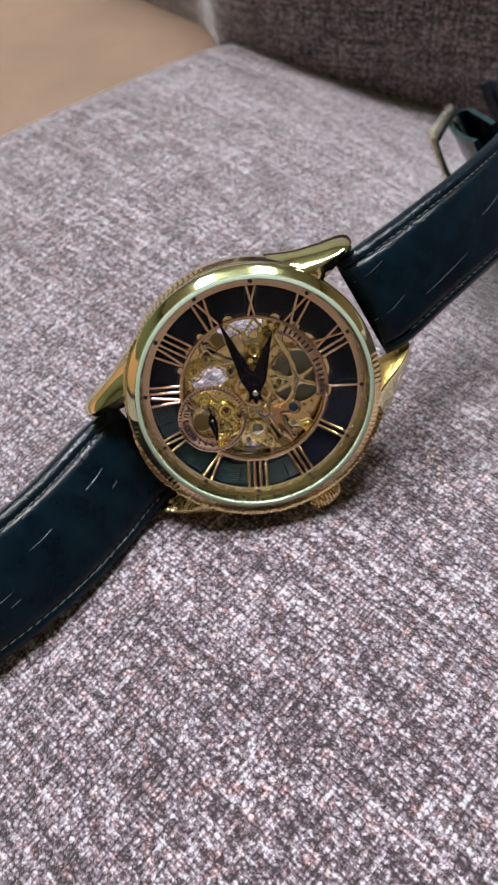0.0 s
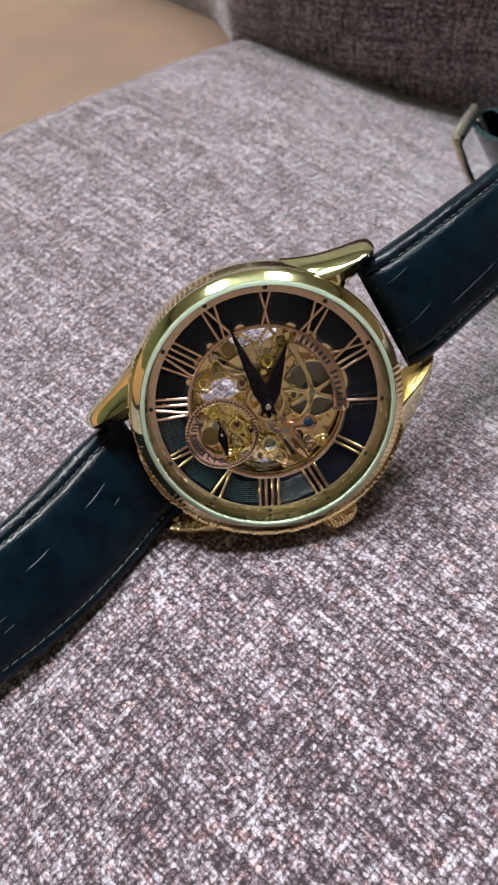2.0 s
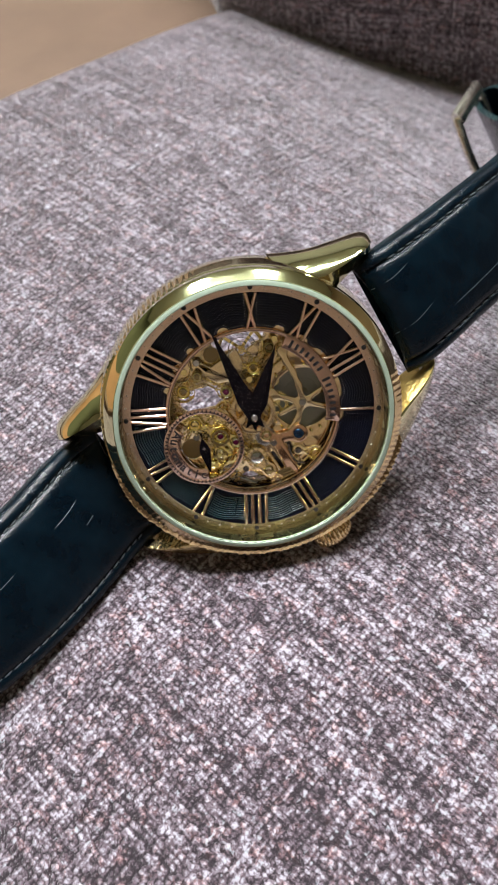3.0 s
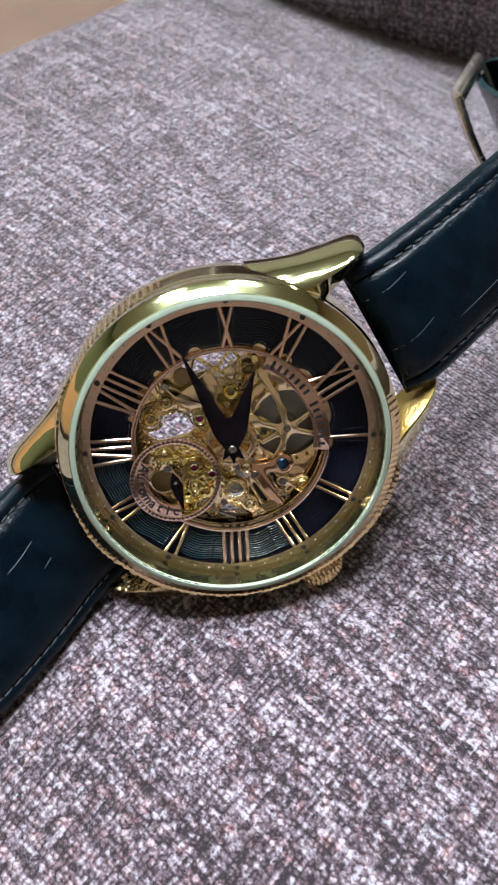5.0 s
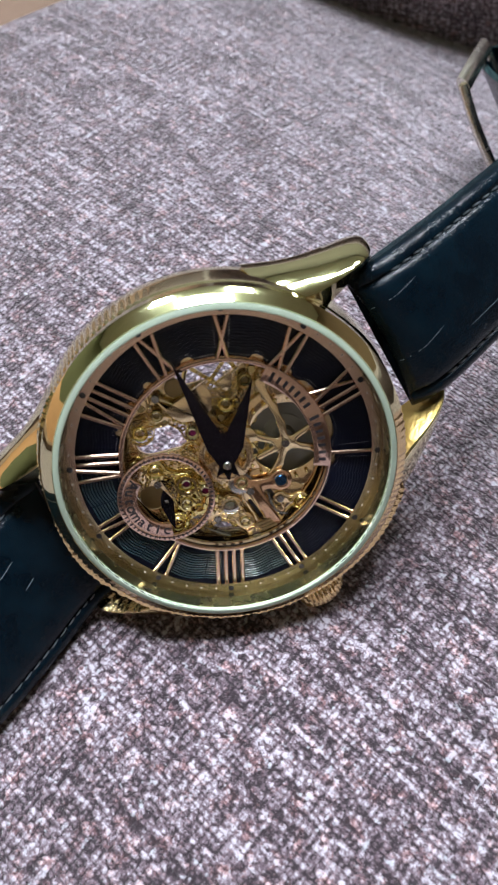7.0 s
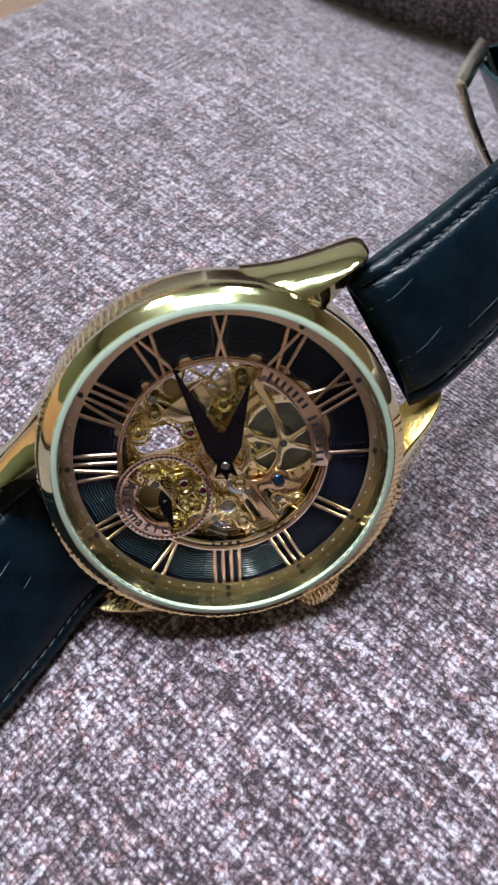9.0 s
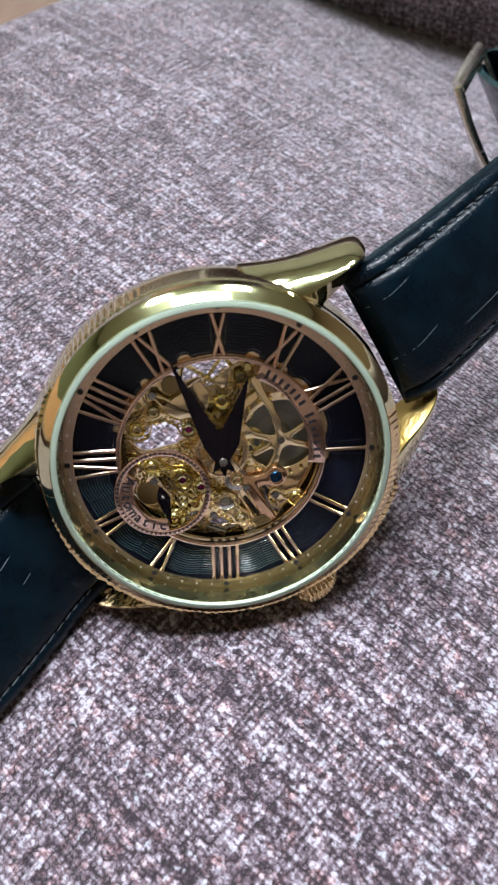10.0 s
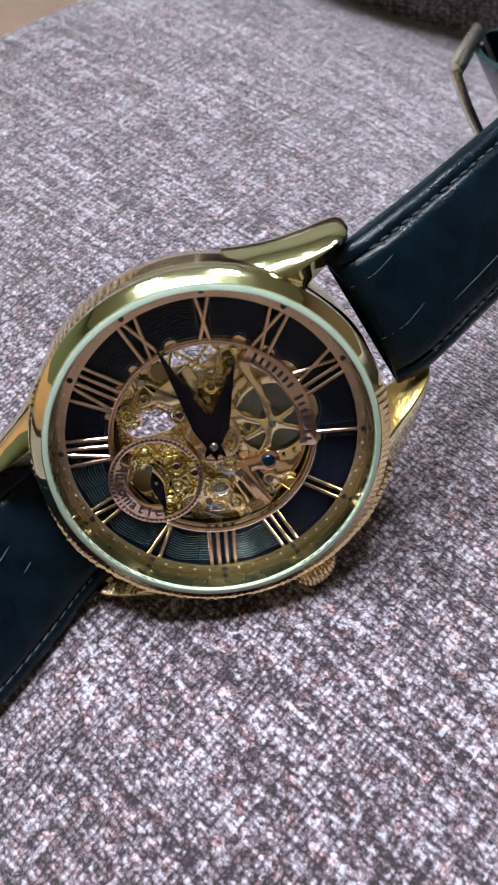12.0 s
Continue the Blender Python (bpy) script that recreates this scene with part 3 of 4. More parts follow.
for k in range(15):
    if k == 7:
        continue
    a = 121.5 - 4.62 * k
    tall = 1.15 if k in (0, 8) else 0.85
    part("letter_bar", moved(block(-0.19, 0.19, 11.1 - tall / 2, 11.1 + tall / 2, 0.135, 0.165), pose(0, 0, 0, 0, 0, a - 90)), black_paint, plate)

# small seconds dial
SUB = Vector((0.25, -8.35, 0))
sub = part("small_dial_ring", moved(curve_mesh("sub", [circle(5.65, seg=100), circle(4.95, seg=100)], -0.25, 0.16, 0.05), Matrix.Translation(SUB)), rose, watch, "rose gold small seconds ring")
part("small_dial_plate", moved(curve_mesh("sub_arc", [sector(3.35, 5.0, 204, 336)], -0.25, 0.155, 0.04), Matrix.Translation(SUB)), rose, watch, "rose gold arc with black writing")
mark = part("second_mark", moved(block(-0.1, 0.1, 5.1, 5.48, 0.155, 0.18), Matrix.Translation(SUB)), black_paint, sub)
for k in range(1, 60):
    shared("second_mark", mark.data, Matrix.Translation(SUB * MM) @ pose(0, 0, 0, 0, 0, 6 * k) @ Matrix.Translation(-SUB * MM), sub)


def letter(char, size, depth):
    cu = bpy.data.curves.new("letter", "FONT")
    cu.body, cu.size, cu.align_x, cu.align_y, cu.extrude = char, size, "CENTER", "CENTER", depth
    cu.offset = 0.02 * size
    return solid_of(cu, 0)


for k, char in enumerate("Automatic"):
    a = 212.5 + 14.3 * k
    m = Matrix.Translation(SUB) @ pose(0, 0, 0, 0, 0, a + 90) @ Matrix.Translation((0, -4.2, 0.16))
    part("letter", moved(letter(char, 1.75, 0.015), m), black_paint, watch)


# hour, minute and seconds pointers
def hand(tip, tail, wide, waist, z):
    """A faceted lance with a swallow tail."""
    pts = [(0, tip), (wide / 2, waist), (0.80, 0.0), (0.66, -tail - 0.25), (0, -tail + 0.55), (-0.66, -tail - 0.25), (-0.80, 0.0), (-wide / 2, waist)]
    bm = bmesh.new()
    top = [bm.verts.new((x, y, z)) for x, y in pts]
    low = [bm.verts.new((x, y, z - 0.2)) for x, y in pts]
    r0, r1 = bm.verts.new((0, waist, z + 0.16)), bm.verts.new((0, -tail + 0.9, z + 0.1))
    n = len(pts)
    for k in range(n):
        bm.faces.new((low[k], low[(k + 1) % n], top[(k + 1) % n], top[k]))
    for q in ((0, 1), (7, 0)):
        bm.faces.new((top[q[0]], top[q[1]], r0))
    bm.faces.new((top[1], top[2], r1, r0))
    bm.faces.new((top[6], top[7], r0, r1))
    for k in (2, 3, 4, 5):
        bm.faces.new((top[k], top[k + 1], r1))
    bm.faces.new(low)
    return bm


part("hour_hand", moved(hand(10.4, 1.7, 2.5, 2.4, 1.0), pose(0, 0, 0, 0, 0, 132.6 - 90)), black_hand, watch, "black dauphine hour hand", sharp=5)
part("minute_hand", moved(hand(13.8, 1.7, 2.4, 2.6, 1.4), pose(0, 0, 0, 0, 0, 174 - 90)), black_hand, watch, "black dauphine minute hand", sharp=5)
part("hand_cap", disc(0.5, 1.2, 1.75, 32, 0.1), steel, watch)
small = part("seconds_hand", moved(prism([(0, 3.9), (0.32, 2.7), (0.78, 0.4), (0.55, -0.5), (0, -1.5), (-0.55, -0.5), (-0.78, 0.4), (-0.32, 2.6)], 0.62, 0.8, 0.05), Matrix.Translation(SUB) @ pose(0, 0, 0, 0, 0, -108)), black_hand, watch, "black leaf-shaped small seconds hand")
part("seconds_cap", moved(disc(0.22, 0.78, 0.92, 20, 0.04), Matrix.Translation(SUB)), steel, small)


# ---- movement under the open dial ----
def field(shapes, holes=(), soft=0.5):
    """A signed distance: circles (x, y, r) and capsules (x, y, x2, y2, r) melted together, less the holes."""

    def one(s, X, Y):
        if len(s) == 3:
            return np.hypot(X - s[0], Y - s[1]) - s[2]
        ax, ay, bx, by, r = s
        t = np.clip(((X - ax) * (bx - ax) + (Y - ay) * (by - ay)) / ((bx - ax) ** 2 + (by - ay) ** 2), 0, 1)
        return np.hypot(X - ax - t * (bx - ax), Y - ay - t * (by - ay)) - r

    def total(X, Y):
        acc = sum(np.exp(-one(s, X, Y) / (soft * 0.35)) for s in shapes)
        d = -np.log(acc + 1e-30) * soft * 0.35
        for h in holes:
            d = np.maximum(d, -one(h, X, Y))
        return np.maximum(d, np.hypot(X, Y) - 11.9)

    return total


def outlines(fn, step=0.16, reach=12.4):
    """The zero lines of a distance field, as closed loops (marching squares)."""
    xs = np.arange(-reach, reach + step, step)
    D = fn(*np.meshgrid(xs, xs, indexing="ij"))
    nxt = {}

    def cut(i, j, k, l):
        a, b = D[i, j], D[k, l]
        t = a / (a - b)
        return (round(float(xs[i] + (xs[k] - xs[i]) * t), 5), round(float(xs[j] + (xs[l] - xs[j]) * t), 5))

    sign = D < 0
    mixed = np.argwhere((sign[:-1, :-1] != sign[1:, 1:]) | (sign[1:, :-1] != sign[:-1, 1:]) | (sign[:-1, :-1] != sign[1:, :-1]))
    for i, j in mixed:
        ring = [(i, j), (i + 1, j), (i + 1, j + 1), (i, j + 1)]
        ent, ext = [], []
        for p, q in zip(ring, ring[1:] + ring[:1]):
            if sign[p] != sign[q]:
                (ext if sign[p] else ent).append(cut(*p, *q))
        for p, q in zip(ext, ent):
            nxt[p] = q
    loops = []
    while nxt:
        start, cur = next(iter(nxt.items()))
        loop = [start]
        del nxt[start]
        while cur in nxt:
            loop.append(cur)
            cur = nxt.pop(cur)
        if len(loop) > 8:
            loops.append(loop[::2] if len(loop) > 24 else loop)
    return loops


def bridge(name, shapes, holes, z0, z1, mat, parent, label="", bevel=0.10, soft=0.5):
    return part(name, curve_mesh(name, outlines(field(shapes, holes, soft)), z0, z1, bevel), mat, parent, label, sharp=50)


WINDOWS = [(-5.6, -6.7, -4.6, -3.6, 1.55), (-10.4, 1.4, -9.3, 6.0, 1.35), (-8.2, 3.6, 1.2), (2.2, 6.9, 4.7), (0.5, -10.4, 1.5), (9.2, -6.0, 1.35)]
main = bridge("movement_plate", [(0, 0, 11.9)], WINDOWS, -3.95, -3.2, gold_plate, watch, "engraved gold skeleton movement", 0.12)


def gear(r, teeth, z0, z1, spokes, at, hub=0.28, depth=0.24, rim=0.62):
    pts = []
    for k in range(teeth):
        for da, rr in ((0.0, r - depth), (0.22, r), (0.55, r), (0.77, r - depth)):
            a = 2 * math.pi * (k + da) / teeth
            pts.append((rr * math.cos(a), rr * math.sin(a)))
    loops = [pts]
    inner, outer = r * hub, r - depth - rim * min(1.0, r / 3.0)
    if spokes:
        gap = 0.16 + 0.25 / spokes
        for k in range(spokes):
            a0, a1 = 360 * (k + gap) / spokes, 360 * (k + 1 - gap * 0.4) / spokes
            loops.append(sector(inner, outer, a0, a1, 10))
    return moved(curve_mesh("gear", loops, z0, z1, 0.03), Matrix.Translation((*at, 0)))


drum = part("barrel_drum", disc(4.9, -4.2, -3.35, 64, 0.15), brushed, main, "brushed steel mainspring barrel")
drum.location = (2.2 * MM, 6.9 * MM, 0)
part("barrel_arbor", moved(revolve([(0.02, 0.5), (0.9, 0.45), (1.3, 0.1), (2.6, 0.02), (2.7, -0.2), (0.02, -0.2)], 40), pose(2.2, 6.9, -3.3)), brushed, main)
for r, teeth, z0, z1, spokes, at, mat in (
    (3.3, 64, -1.75, -1.5, 4, (0, 0), bridge_gold), (1.9, 36, -2.6, -2.4, 4, (0.9, 3.4), gold_yellow),
    (1.5, 26, -1.75, -1.55, 0, (4.0, -0.4), steel), (1.5, 32, -3.3, -3.1, 5, (-2.0, -3.2), gold_yellow), (1.7, 20, -3.3, -3.1, 4, (6.6, -8.4), steel),
    (2.0, 40, -3.2, -3.0, 5, (9.3, 2.6), gold_yellow), (1.6, 30, -3.3, -3.1, 4, (3.6, -8.4), gold_yellow), (2.0, 40, -3.3, -3.1, 5, (-7.0, -1.0), gold_yellow)):
    part("gear", gear(r, teeth, z0, z1, spokes, at), mat, main)

# balance wheel with its hairspring
BAL = (-8.3, 3.3)
part("balance_wheel", moved(join(curve_mesh("rim", [circle(3.3, seg=64), circle(2.8, seg=64)], -3.4, -2.9, 0.08), block(-3, 3, -0.2, 0.2, -3.3, -3.05), block(-0.2, 0.2, -3, 3, -3.3, -3.05)), pose(BAL[0], BAL[1], 0, 0, 0, 25)), gold_yellow, main)
part("hairspring", tube([(BAL[0] + (0.3 + 0.045 * k) * math.cos(0.5 * k), BAL[1] + (0.3 + 0.045 * k) * math.sin(0.5 * k), -2.7) for k in range(45)], 0.05, 5), steel, main)

# bridges over the train
TRAIN = [(-10.2, -2.9, 1.1), (-8.4, -3.9, 1.2), (-7.6, -6.6, 1.6), (-4.5, -1.6, 1.25), (-4.3, 2.1, 1.3), (-5.4, 3.3, 1.4), (-6.6, 6.7, 1.4), (-7.3, 7.9, 1.2), (-10.2, -2.9, -8.4, -3.9, 0.8), (-8.4, -3.9, -7.6, -6.6, 0.75), (-8.4, -3.9, -4.5, -1.6, 0.45), (-4.5, -1.6, -4.3, 2.1, 0.75), (-4.3, 2.1, -6.6, 6.7, 0.7), (-8.3, 3.3, -5.4, 3.3, 0.6), (-4.3, 2.1, -1.2, 2.6, 0.6)]
bridge("train_bridge", TRAIN, [], -2.7, -2.0, gold_plate, main, "scalloped gold train bridge", 0.14)
bridge("barrel_cover", [(2.3, 6.9, 6.3), (8.2, 5.6, 2.2), (-2.4, 9.4, -5.6, 8.6, 0.9), (-1.6, 3.6, 1.6)], [(2.3, 6.9, 4.35)], -2.95, -2.55, bridge_gold, main, "rose-tinted gold plate round the barrel", 0.10)
ARMS = [(2.7, 6.6, 0.85), (-5.2, 7.9, 0.75), (-5.2, 7.9, -3.6, 7.6, 0.42), (-3.6, 7.6, -1.9, 7.7, 0.40), (-1.9, 7.7, 0.2, 7.4, 0.38), (0.2, 7.4, 2.7, 6.6, 0.42), (2.7, 6.6, -0.6, 3.4, 0.40), (-0.6, 3.4, 1.0), (2.7, 6.6, 2.4, 10.9, 0.36),
        (2.7, 6.6, 5.2, 9.3, 0.40), (5.2, 9.3, 6.6, 9.6, 0.42), (2.7, 6.6, 4.6, 4.6, 0.44), (4.6, 4.6, 5.2, 3.1, 0.42), (2.7, 6.6, 2.5, 3.2, 0.36)]
bridge("barrel_bridge", ARMS, [], -2.45, -1.9, gold_plate, main, "slim curved gold bridge over the barrel", 0.13)
bridge("setting_bridge", [(6.2, 3.8, 1.35), (6.2, 3.8, 5.2, 0.6, 0.72), (5.2, 0.6, 10.7, 0.4, 0.70), (3.9, -0.2, 0.95), (3.9, -0.2, 5.2, 0.6, 0.55)], [(6.2, 3.8, 0.62)], -1.9, -1.35, lever_rose, main, "polished rose gold setting lever bridge", 0.10)
bridge("setting_plate", [(6.4, 1.2, 10.6, 0.8, 2.6), (9.2, 3.8, 1.7)], [(7.1, 1.75, 9.5, 1.72, 0.28), (7.1, -0.95, 9.9, -0.9, 0.28), (10.5, -0.5, 10.9, 1.3, 0.3)], -3.0, -2.5, bridge_gold, main, "", 0.08)
# Black blocks under the plate's slots stand in for the shade inside them.
for x0, x1, y0, y1 in ((6.9, 9.6, 1.45, 1.95), (6.9, 10.0, -1.15, -0.6), (10.2, 11.3, -0.9, 1.6)):
    part("slot", block(x0, x1, y0, y1, -3.62, -2.9, 0.05), black_paint, main)
LOWER_SHAPES = [(6.4, -3.2, 1.6), (9.0, -2.7, 1.1), (11.2, -2.5, 1.0), (6.4, -3.2, 9.0, -2.7, 0.7), (9.0, -2.7, 11.2, -2.5, 0.6), (10.5, 4.3, 1.2), (8.6, 2.4, 0.8), (10.5, 4.3, 8.6, 2.4, 0.5), (11.0, 0.8, 11.2, -2.5, 0.5)]
bridge("lower_bridge", LOWER_SHAPES, [(6.4, -3.2, 0.8)], -2.75, -2.15, gold_plate, main, "", 0.12)
BALANCE_SHAPES = [(-2.7, -8.0, 1.3), (0.8, -5.9, 1.5), (2.7, -4.5, 1.1), (4.3, -6.3, 1.0), (2.9, -7.3, 1.1), (4.7, -9.6, 1.3), (-2.7, -8.0, 0.8, -5.9, 0.7), (0.8, -5.9, 2.7, -4.5, 0.7), (2.7, -4.5, 4.3, -6.3, 0.6), (4.3, -6.3, 4.7, -9.6, 0.6), (2.7, -4.5, 6.4, -3.2, 0.5), (-2.7, -8.0, -4.6, -9.6, 0.5)]
bridge("balance_bridge", BALANCE_SHAPES, [(0.8, -5.9, 0.75)], -2.8, -2.25, gold_yellow, main, "", 0.14)
part("dark_disc", disc(1.6, -3.5, -3.2, 32, 0.1, (0.5, -10.3)), brass_dark, main)
part("dark_disc", disc(1.1, -3.1, -2.9, 32, 0.1, (-9.8, -0.6)), brass_dark, main)
part("steel_wedge", moved(prism([(-2.6, -0.5), (0.6, -1.2), (2.1, -0.4), (2.3, 0.4), (-0.6, 0.3), (-1.5, 0.8)], -3.4, -3.0, 0.25), pose(9.2, -5.6, 0, 0, 0, 66)), steel, main)
part("steel_blade", moved(prism([(-1.6, -0.25), (1.9, -0.55), (1.7, 0.35)], -2.9, -2.6, 0.12), pose(8.6, -6.4, 0, 0, 0, 25)), steel, main)
part("click_spring", tube(smooth_line([(6.8, 1.7, -1.5), (8.2, 1.3, -1.5), (9.6, 1.35, -1.5), (10.6, 2.2, -1.5)], 6), 0.16, 6), steel, main)
for k in range(3):
    part("setting_tooth_row", moved(block(-0.95, 0.95, -0.16, 0.16, -1.55, -1.25), pose(9.9 + 0.45 * k, -0.75 + 0.12 * k, 0, 0, 0, 80)), brass_dark, main)


# screws, chatons and jewels
def screw_shape(r):
    bm = join(moved(revolve([(0.02, 0.30), (r * 0.86, 0.30), (r, 0.18), (r, -0.4), (0.02, -0.4)], 20), Matrix()), block(-r * 0.8, r * 0.8, -0.045, 0.045, 0.27, 0.315))
    return bm


def chaton_shape(r):
    return revolve([(r * 0.42, 0.05), (r * 0.48, 0.22), (r * 0.66, 0.24), (r * 0.78, 0.12), (r * 0.9, 0.22), (r, 0.1), (r, -0.4), (r * 0.42, -0.4)], 24)


PLACES = [(-7.32, 7.9, -2.0, "s"), (-6.6, 6.72, -2.0, "c"), (-5.3, 3.35, -2.0, "y"), (-4.3, 2.05, -2.0, "s"), (-7.64, -6.64, -2.0, "y"), (-8.43, -3.86, -2.0, "c"), (-10.2, -2.85, -2.0, "s"), (-4.49, -1.64, -2.0, "r"),
          (-2.7, -7.96, -2.25, "y"), (2.86, -7.2, -2.25, "c"), (2.68, -4.47, -2.25, "r"), (4.3, -6.3, -2.25, "s"), (4.7, -9.56, -2.25, "y"), (10.5, 4.26, -2.15, "y"), (8.64, 2.4, -2.15, "s"), (8.96, -2.74, -2.15, "c"), (11.2, -2.5, -2.15, "s"),
          (2.6, 6.6, -1.95, "s"), (-1.8, 4.67, -3.4, "r"), (-2.6, 1.45, -3.4, "y"), (5.4, 0.1, -1.35, "s"), (3.9, -0.2, -1.35, "c"), (-0.6, -9.0, -3.4, "s"), (7.4, -5.6, -3.4, "s"), (5.8, -6.6, -3.4, "c"), (-3.2, -10.6, -3.4, "s"), (10.9, -0.4, -3.3, "s"), (-9.7, -5.2, -3.4, "s"), (0.8, -5.9, -2.5, "r")]
for x, y, z, kind in PLACES:
    if kind == "s":
        ob = part("screw", moved(screw_shape(0.5), pose(x, y, z, 0, 0, 47 * x)), gold_yellow if (int(x * 10)) % 2 else steel, main)
    elif kind == "r":
        ob = part("jewel_setting", moved(chaton_shape(0.85), pose(x, y, z)), gold, main)
        part("jewel", disc(0.38, z - 0.2, z + 0.12, 20, 0.08, (x, y)), ruby, main)
    else:
        ob = part("jewel_setting", moved(chaton_shape(0.95 if kind == "y" else 0.75), pose(x, y, z)), gold_yellow if kind == "y" else gold, main)
        part("jewel", disc(0.3, z - 0.35, z - 0.1, 16, 0.05, (x, y)), brass_dark, main)
part("blued_screw", moved(screw_shape(0.72), pose(6.2, 3.8, -1.45, 0, 0, 30)), blue_screw, main, "blued steel screw")
part("domed_screw", moved(revolve([(0.02, 0.5), (0.5, 0.42), (0.9, 0.18), (1.0, -0.1), (1.0, -0.5), (0.02, -0.5)], 28), pose(6.4, -3.2, -2.1)), steel, main)
part("yoke", moved(revolve([(0.7, 0.2), (0.9, 0.45), (1.25, 0.45), (1.4, 0.1), (1.4, -0.4), (0.7, -0.4)], 32), pose(0.8, -5.9, -2.2)), gold_yellow, main)

# rings, pegs and engraved scrolls over the plate and bridges
rng = random.Random(7)
plate_field = field([(0, 0, 11.4)], WINDOWS)
train_field = field(TRAIN)
low_field = field(LOWER_SHAPES)
bal_field = field(BALANCE_SHAPES)
cover = field([(2.2, 6.9, 5.6), (6.2, 3.8, 1.9), (5.4, 0.2, 10.6, 0.5, 1.2), (0, 0, 3.4), (3.9, -0.2, 1.4)])
taken = [(x, y, 0.9) for x, y, _, _ in PLACES] + [(6.4, -3.2, 1.1), (0.8, -5.9, 1.5)]
made = 0
for _ in range(14000):
    if made >= 430:
        break
    a, r = rng.uniform(0, 2 * math.pi), 11.4 * math.sqrt(rng.uniform(0.02, 1))
    x, y = r * math.cos(a), r * math.sin(a)
    at = (np.array(x), np.array(y))
    size = rng.choice((0.2, 0.26, 0.32, 0.42, 0.55))
    if cover(*at) < 0.1 or any((x - p) ** 2 + (y - q) ** 2 < (w + size * 0.75) ** 2 for p, q, w in taken):
        continue
    on = [z for fn, z in ((train_field, -2.0), (low_field, -2.15), (bal_field, -2.25)) if fn(*at) < -size * 0.75]
    near = min(fn(*at) for fn in (train_field, low_field, bal_field))
    if on:
        z = on[0]
    elif plate_field(*at) < -size * 0.8 and near > size * 0.6:
        z = -3.2
    else:
        continue
    taken.append((x, y, size * 0.8))
    mat = rng.choice((gold_yellow, gold_yellow, gold, gold_plate))
    if size > 0.4 or size == 0.26:
        turn, sense = rng.uniform(0, 6.28), rng.choice((-1, 1))
        pts = [(x + size * (1 - k / 20) * math.cos(turn + sense * 0.42 * k), y + size * (1 - k / 20) * math.sin(turn + sense * 0.42 * k), z + 0.02 + 0.004 * k) for k in range(17)]
        part("scroll", tube(pts, [0.05] + [0.19 * size + 0.01] * 15 + [0.13], 6), mat, main)
    elif size > 0.3:
        part("ring_stud", moved(revolve([(size * 0.45, 0.0), (size * 0.55, 0.16), (size * 0.85, 0.16), (size, 0.0), (size, -0.1), (size * 0.45, -0.1)], 16), pose(x, y, z)), mat, main)
    else:
        part("peg", moved(revolve([(0.01, 0.22), (size * 0.5, 0.19), (size * 0.8, 0.09), (size * 0.85, -0.1), (0.01, -0.1)], 12), pose(x, y, z)), mat, main)
    made += 1
for k in range(22):
    a = radians(16.4 * k)
    x, y = 2.2 + 5.05 * math.cos(a), 6.9 + 5.05 * math.sin(a)
    if math.hypot(x, y) < 11.3:
        part("rim_stud", moved(revolve([(0.01, 0.2), (0.14, 0.17), (0.22, 0.08), (0.24, -0.1), (0.01, -0.1)], 12), pose(x, y, -1.95)), gold_yellow, main)
main.location.z += 0.6 * MM


# ---- strap ----
def strap_frames(path, per=7):
    """Stations along a strap: place, across, normal. path rows: x, y, z, half width, thickness, twist in degrees."""
    line = smooth_line(path, per)
    out = []
    for i, row in enumerate(line):
        d = Vector(line[min(i + 1, len(line) - 1)][:3] - line[max(i - 1, 0)][:3]).normalized()
        across = Vector((1, 0, 0)) - d * d.x
        across.normalize()
        nrm = across.cross(d) if d.y > 0 else d.cross(across)
        tw = radians(row[5])
        a2 = across * math.cos(tw) + nrm * math.sin(tw)
        n2 = nrm * math.cos(tw) - across * math.sin(tw)
        out.append((Vector(row[:3]), a2, n2, row[3], row[4]))
    return out


PROFILE = [(-1.0, -0.30), (-1.0, 0.05), (-0.985, 0.20), (-0.94, 0.32), (-0.88, 0.40), (-0.825, 0.40), (-0.80, 0.33), (-0.775, 0.38), (-0.755, 0.50), (-0.715, 0.62), (-0.65, 0.73), (-0.5, 0.82), (-0.25, 0.90), (0.0, 0.93), (0.25, 0.90), (0.5, 0.82), (0.65, 0.73), (0.715, 0.62), (0.755, 0.50), (0.775, 0.38), (0.80, 0.33), (0.825, 0.40), (0.88, 0.40), (0.94, 0.32), (0.985, 0.20), (1.0, 0.05), (1.0, -0.30), (0.9, -0.42), (-0.9, -0.42)]


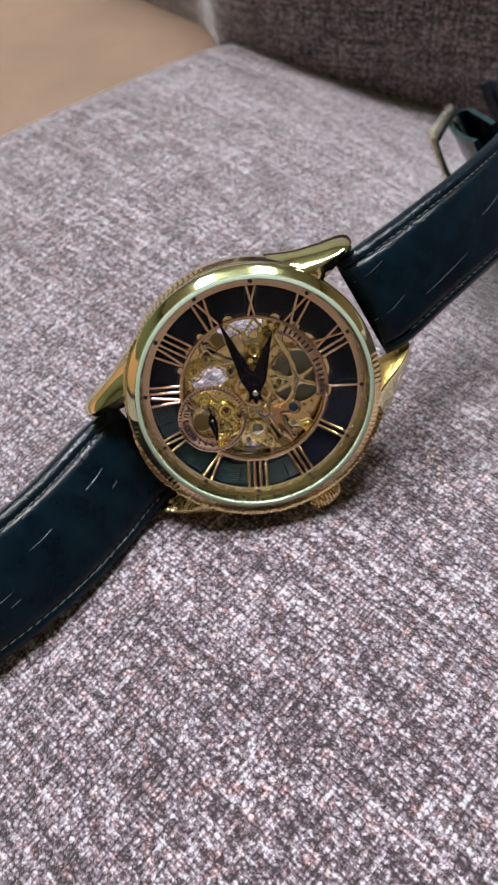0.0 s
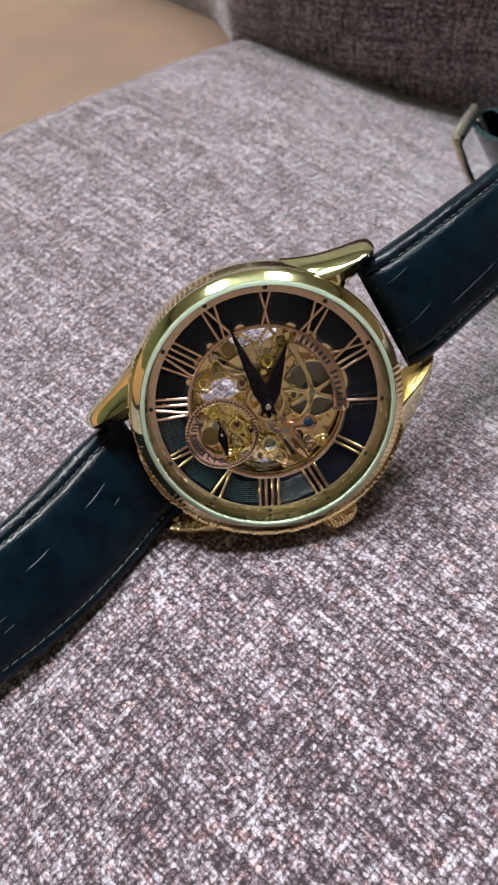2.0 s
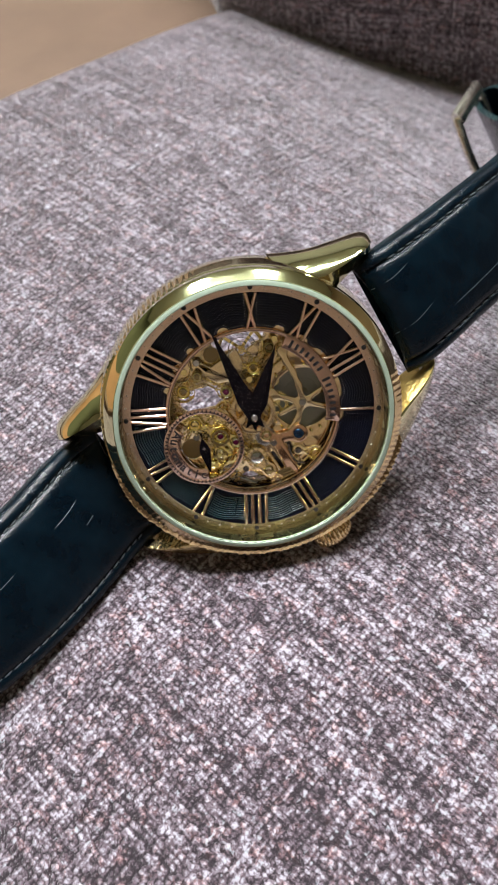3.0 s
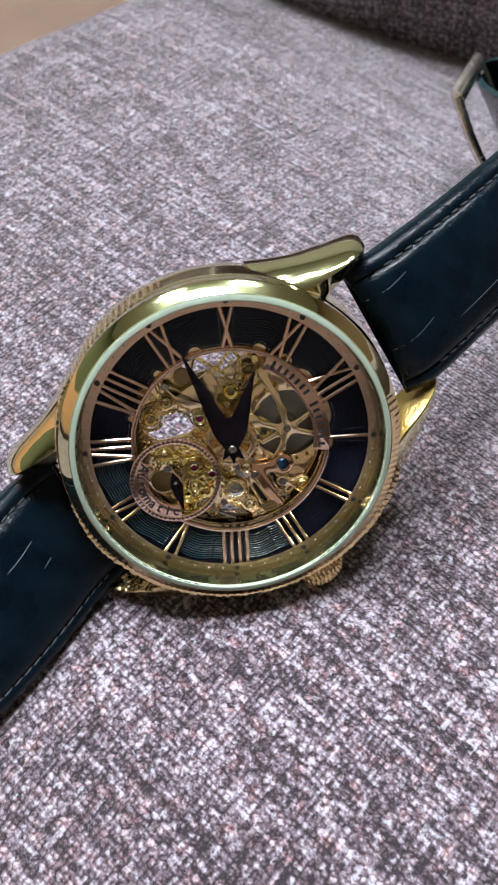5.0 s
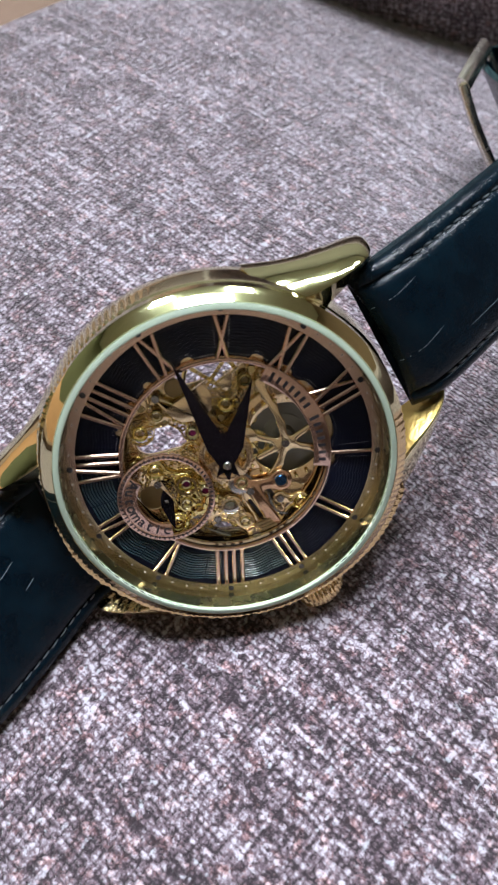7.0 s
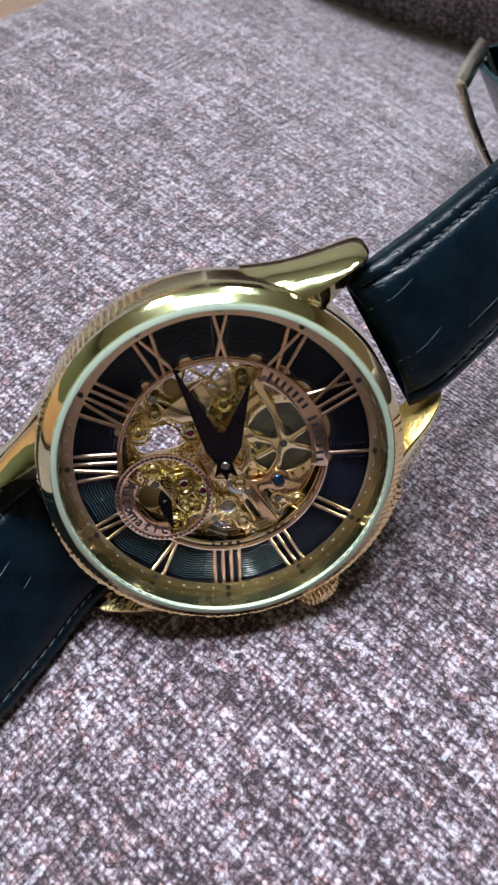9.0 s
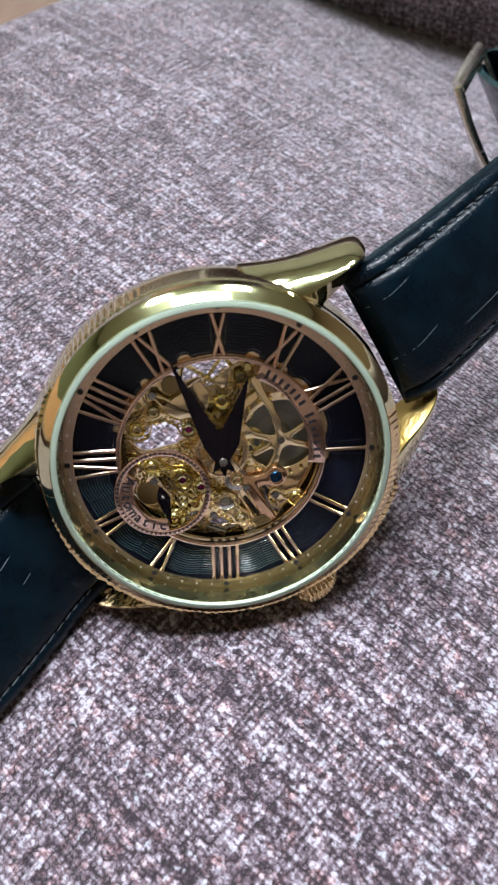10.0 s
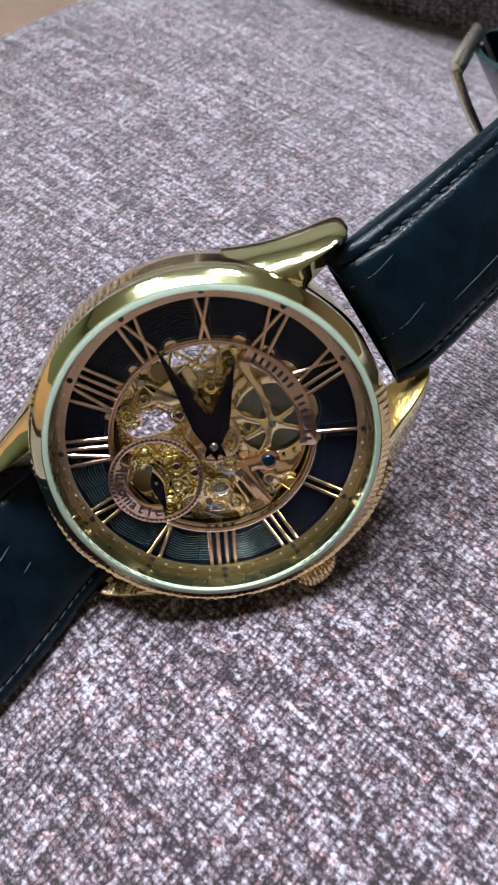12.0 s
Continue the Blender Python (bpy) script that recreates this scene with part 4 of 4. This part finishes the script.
def strap_body(frames, puff):
    bm = bmesh.new()
    rings = []
    n = len(frames)
    for i, (p, a, nrm, hw, th) in enumerate(frames):
        s = min(1.0, (i + 1) / 4)
        fwd = Vector((0, 1 if p.y > 0 else -1, 0))
        ring = []
        for u, h in PROFILE:
            hh = h if abs(u) > 0.77 else 0.4 + (h - 0.4) * puff * s
            fit = 0.4 * max(0.0, 1 - i / 9) * (21.9 - math.sqrt(21.9**2 - (u * hw) ** 2))
            ring.append(bm.verts.new(p + a * (u * hw) + nrm * (hh * th) - fwd * fit))
        if i == 0:  # rounded end towards the case
            for back, thin in ((0.42, 0.35), (0.30, 0.68), (0.13, 0.90)):
                rings.append([bm.verts.new(v.co - fwd * back - nrm * ((1 - thin) * h * th)) for v, (u, h) in zip(ring, PROFILE)])
        rings.append(ring)
    m = len(PROFILE)
    for p, q in zip(rings, rings[1:]):
        for k in range(m):
            f = bm.faces.new((p[k], p[(k + 1) % m], q[(k + 1) % m], q[k]))
            f.material_index = 1 if k == 0 or k >= 25 else 0
    bm.faces.new(rings[0])
    bm.faces.new(rings[-1])
    return bm


def strap_point(frames, s, u, lift):
    """A place on a strap's face, s stations along and u of its half width across."""
    i = min(int(s), len(frames) - 2)
    f = s - i
    (p, a, nrm, hw, th), (p2, a2, n2, h2, t2) = frames[i], frames[i + 1]
    p, a, nrm, hw, th = p.lerp(p2, f), a.lerp(a2, f), nrm.lerp(n2, f), hw + (h2 - hw) * f, th + (t2 - th) * f
    prof = sorted({x: h for x, h in PROFILE[1:26]}.items())
    h = float(np.interp(u, [x for x, _ in prof], [y for _, y in prof]))
    if abs(u) < 0.77:
        h = 0.4 + (h - 0.4) * PUFF
    return p + a * (u * hw) + nrm * (h * th + lift)


PUFF = 0.45
UPPER = [(-0.9, 22.75, -3.9, 9.0, 3.0, 0), (-0.9, 25, -3.6, 9.0, 3.8, 0), (-1.05, 29, -4.6, 8.8, 4.0, 0), (-1.2, 34, -6.4, 8.55, 3.8, 0), (-1.3, 40, -8.8, 8.45, 3.5, 0), (-1.2, 48, -13.0, 8.4, 3.2, 0), (-1.0, 57, -19.5, 8.5, 2.9, 0), (-0.7, 66, -28.5, 8.8, 2.7, 0), (0, 73.5, -41, 9.4, 2.6, 0), (-0.2, 79.5, -56, 9.3, 2.4, 0), (-0.4, 84.5, -72, 9.2, 2.3, 0), (-0.5, 88.8, -87, 9.1, 2.2, 0), (-0.5, 91.3, -98, 9.0, 2.1, 0), (-0.5, 90.0, -103, 9.0, 2.0, 0)]
LOWER = [(0, -22.0, -4.8, 9.7, 3.0, 0), (0.1, -25, -4.0, 9.7, 3.8, 0), (0.6, -28.5, -2.6, 9.8, 4.0, 0), (1.3, -32.5, 0.2, 9.9, 3.8, 0), (1.8, -38, 4.8, 9.8, 3.4, 0), (1.9, -44, 9.0, 9.7, 3.1, 0), (1.7, -51, 12.6, 9.6, 2.8, 0), (1.2, -60, 15.5, 9.5, 2.6, 0), (0.6, -75, 16.5, 9.3, 2.5, 0), (0, -98, 10.0, 9.2, 2.4, 0)]
for path, label in ((UPPER, "dark teal padded leather strap half with buckle"), (LOWER, "dark teal padded leather strap half")):
    frames = strap_frames(path)
    body = part("strap", strap_body(frames, PUFF), [leather, leather_edge], watch, label, sharp=50)
    place = [f[0] for f in frames]
    length = [0.0]
    for p, q in zip(place, place[1:]):
        length.append(length[-1] + (q - p).length)
    for u in (-0.80, 0.80):
        s = 3.6
        while s < min(length[-1], 60) - 2:
            i0, i1 = (float(np.interp(v, length, range(len(length)))) for v in (s, s + 1.15))
            a, b = strap_point(frames, i0, u - 0.006, 0.05), strap_point(frames, i1, u + 0.006, 0.05)
            mid = (a + b) / 2 + (frames[int(i0)][2]) * 0.12
            part("stitch", tube([a, a.lerp(mid, 0.6), mid, b.lerp(mid, 0.6), b], [0.07, 0.12, 0.14, 0.12, 0.07], 6), thread, body)
            s += 1.5
    # Creases, drawn as pale threads with their highlight in the colour.
    creases = [(0.0, -0.53, 5.2, 0.02, -0.06), (0.1, 0.26, 5.2, 0.02, -0.10), (8.2, 0.43, 11.0, 0.02, -0.08), (25, -0.05, 6, 0.02, -0.1)] if path is UPPER else [(7.2, -0.36, 5.4, 0.01, 0.03), (7.2, -0.02, 1.8, 0.0, 0.02), (21.0, -0.28, 4.6, 0.01, 0.02), (31, 0.10, 6.0, 0.01, 0.03), (31, 0.28, 1.8, 0.0, 0.02)]
    for s, u, long, bend, drift in creases:
        pts = []
        for k in range(9):
            i0 = float(np.interp(s + long * k / 8, length, range(len(length))))
            pts.append(strap_point(frames, i0, u + drift * k / 8 + bend * math.sin(math.pi * k / 8) + 0.008 * noise.noise(Vector((s, k * 0.6, 1))), 0.0))
        part("crease", tube(pts, [0.01] + [0.04 + 0.03 * noise.noise(Vector((k, s, 0))) for k in range(7)] + [0.01], 5, 0.5), crease_mat, body)

# buckle, folded strap end and keeper
buckle = part("buckle", join(
    tube(smooth_line([(-9.4, 61.4, -65.2), (-10.4, 65.5, -69.2), (-11.3, 71.5, -76)], 5), 1.7, 12, 0.55),
    tube(smooth_line([(-9.4, 61.4, -65.2), (-2.2, 60.4, -64.4), (5.8, 60.4, -64.4), (13, 61.4, -65.2)], 5), 0.95, 10, 0.8),
    tube(smooth_line([(13, 61.4, -65.2), (12.8, 65.5, -69.2), (11.8, 71.5, -76)], 5), 1.05, 10, 0.8),
    tube([(-11.3, 71.5, -76), (11.8, 71.5, -76)], 0.7, 10)), buckle_gold, watch, "polished gold pin buckle", sharp=45)


def band_loop(points, half, thick, x_mid=0.0):
    """A strip of leather bent round in the strap's plane; points are y, z."""
    line = smooth_line(points, 6)
    bm = bmesh.new()
    rings = []
    for i, p in enumerate(line):
        d = line[min(i + 1, len(line) - 1)] - line[max(i - 1, 0)]
        nrm = np.array([-d[1], d[0]]) / np.hypot(*d)
        ring = []
        for u, w in ((-1, -0.5), (-1, 0.5), (-0.96, 0.6), (0.96, 0.6), (1, 0.5), (1, -0.5), (0.96, -0.6), (-0.96, -0.6)):
            q = p + nrm * (w * thick)
            ring.append(bm.verts.new((x_mid + u * half, q[0], q[1])))
        rings.append(ring)
    for p, q in zip(rings, rings[1:]):
        for k in range(8):
            f = bm.faces.new((p[k], p[(k + 1) % 8], q[(k + 1) % 8], q[k]))
            f.material_index = 1 if k in (0, 4) else 0
    bm.faces.new(rings[0])
    bm.faces.new(rings[-1])
    return bm


part("strap_fold", band_loop([(66, -40), (69, -51), (73.5, -68), (77, -81), (76.3, -87.3), (71.6, -80.5), (65.5, -61.5), (61.5, -45), (59.5, -34)], 8.2, 1.0, -0.5), [leather_shaded, leather_cut], watch, "folded dark teal strap end")
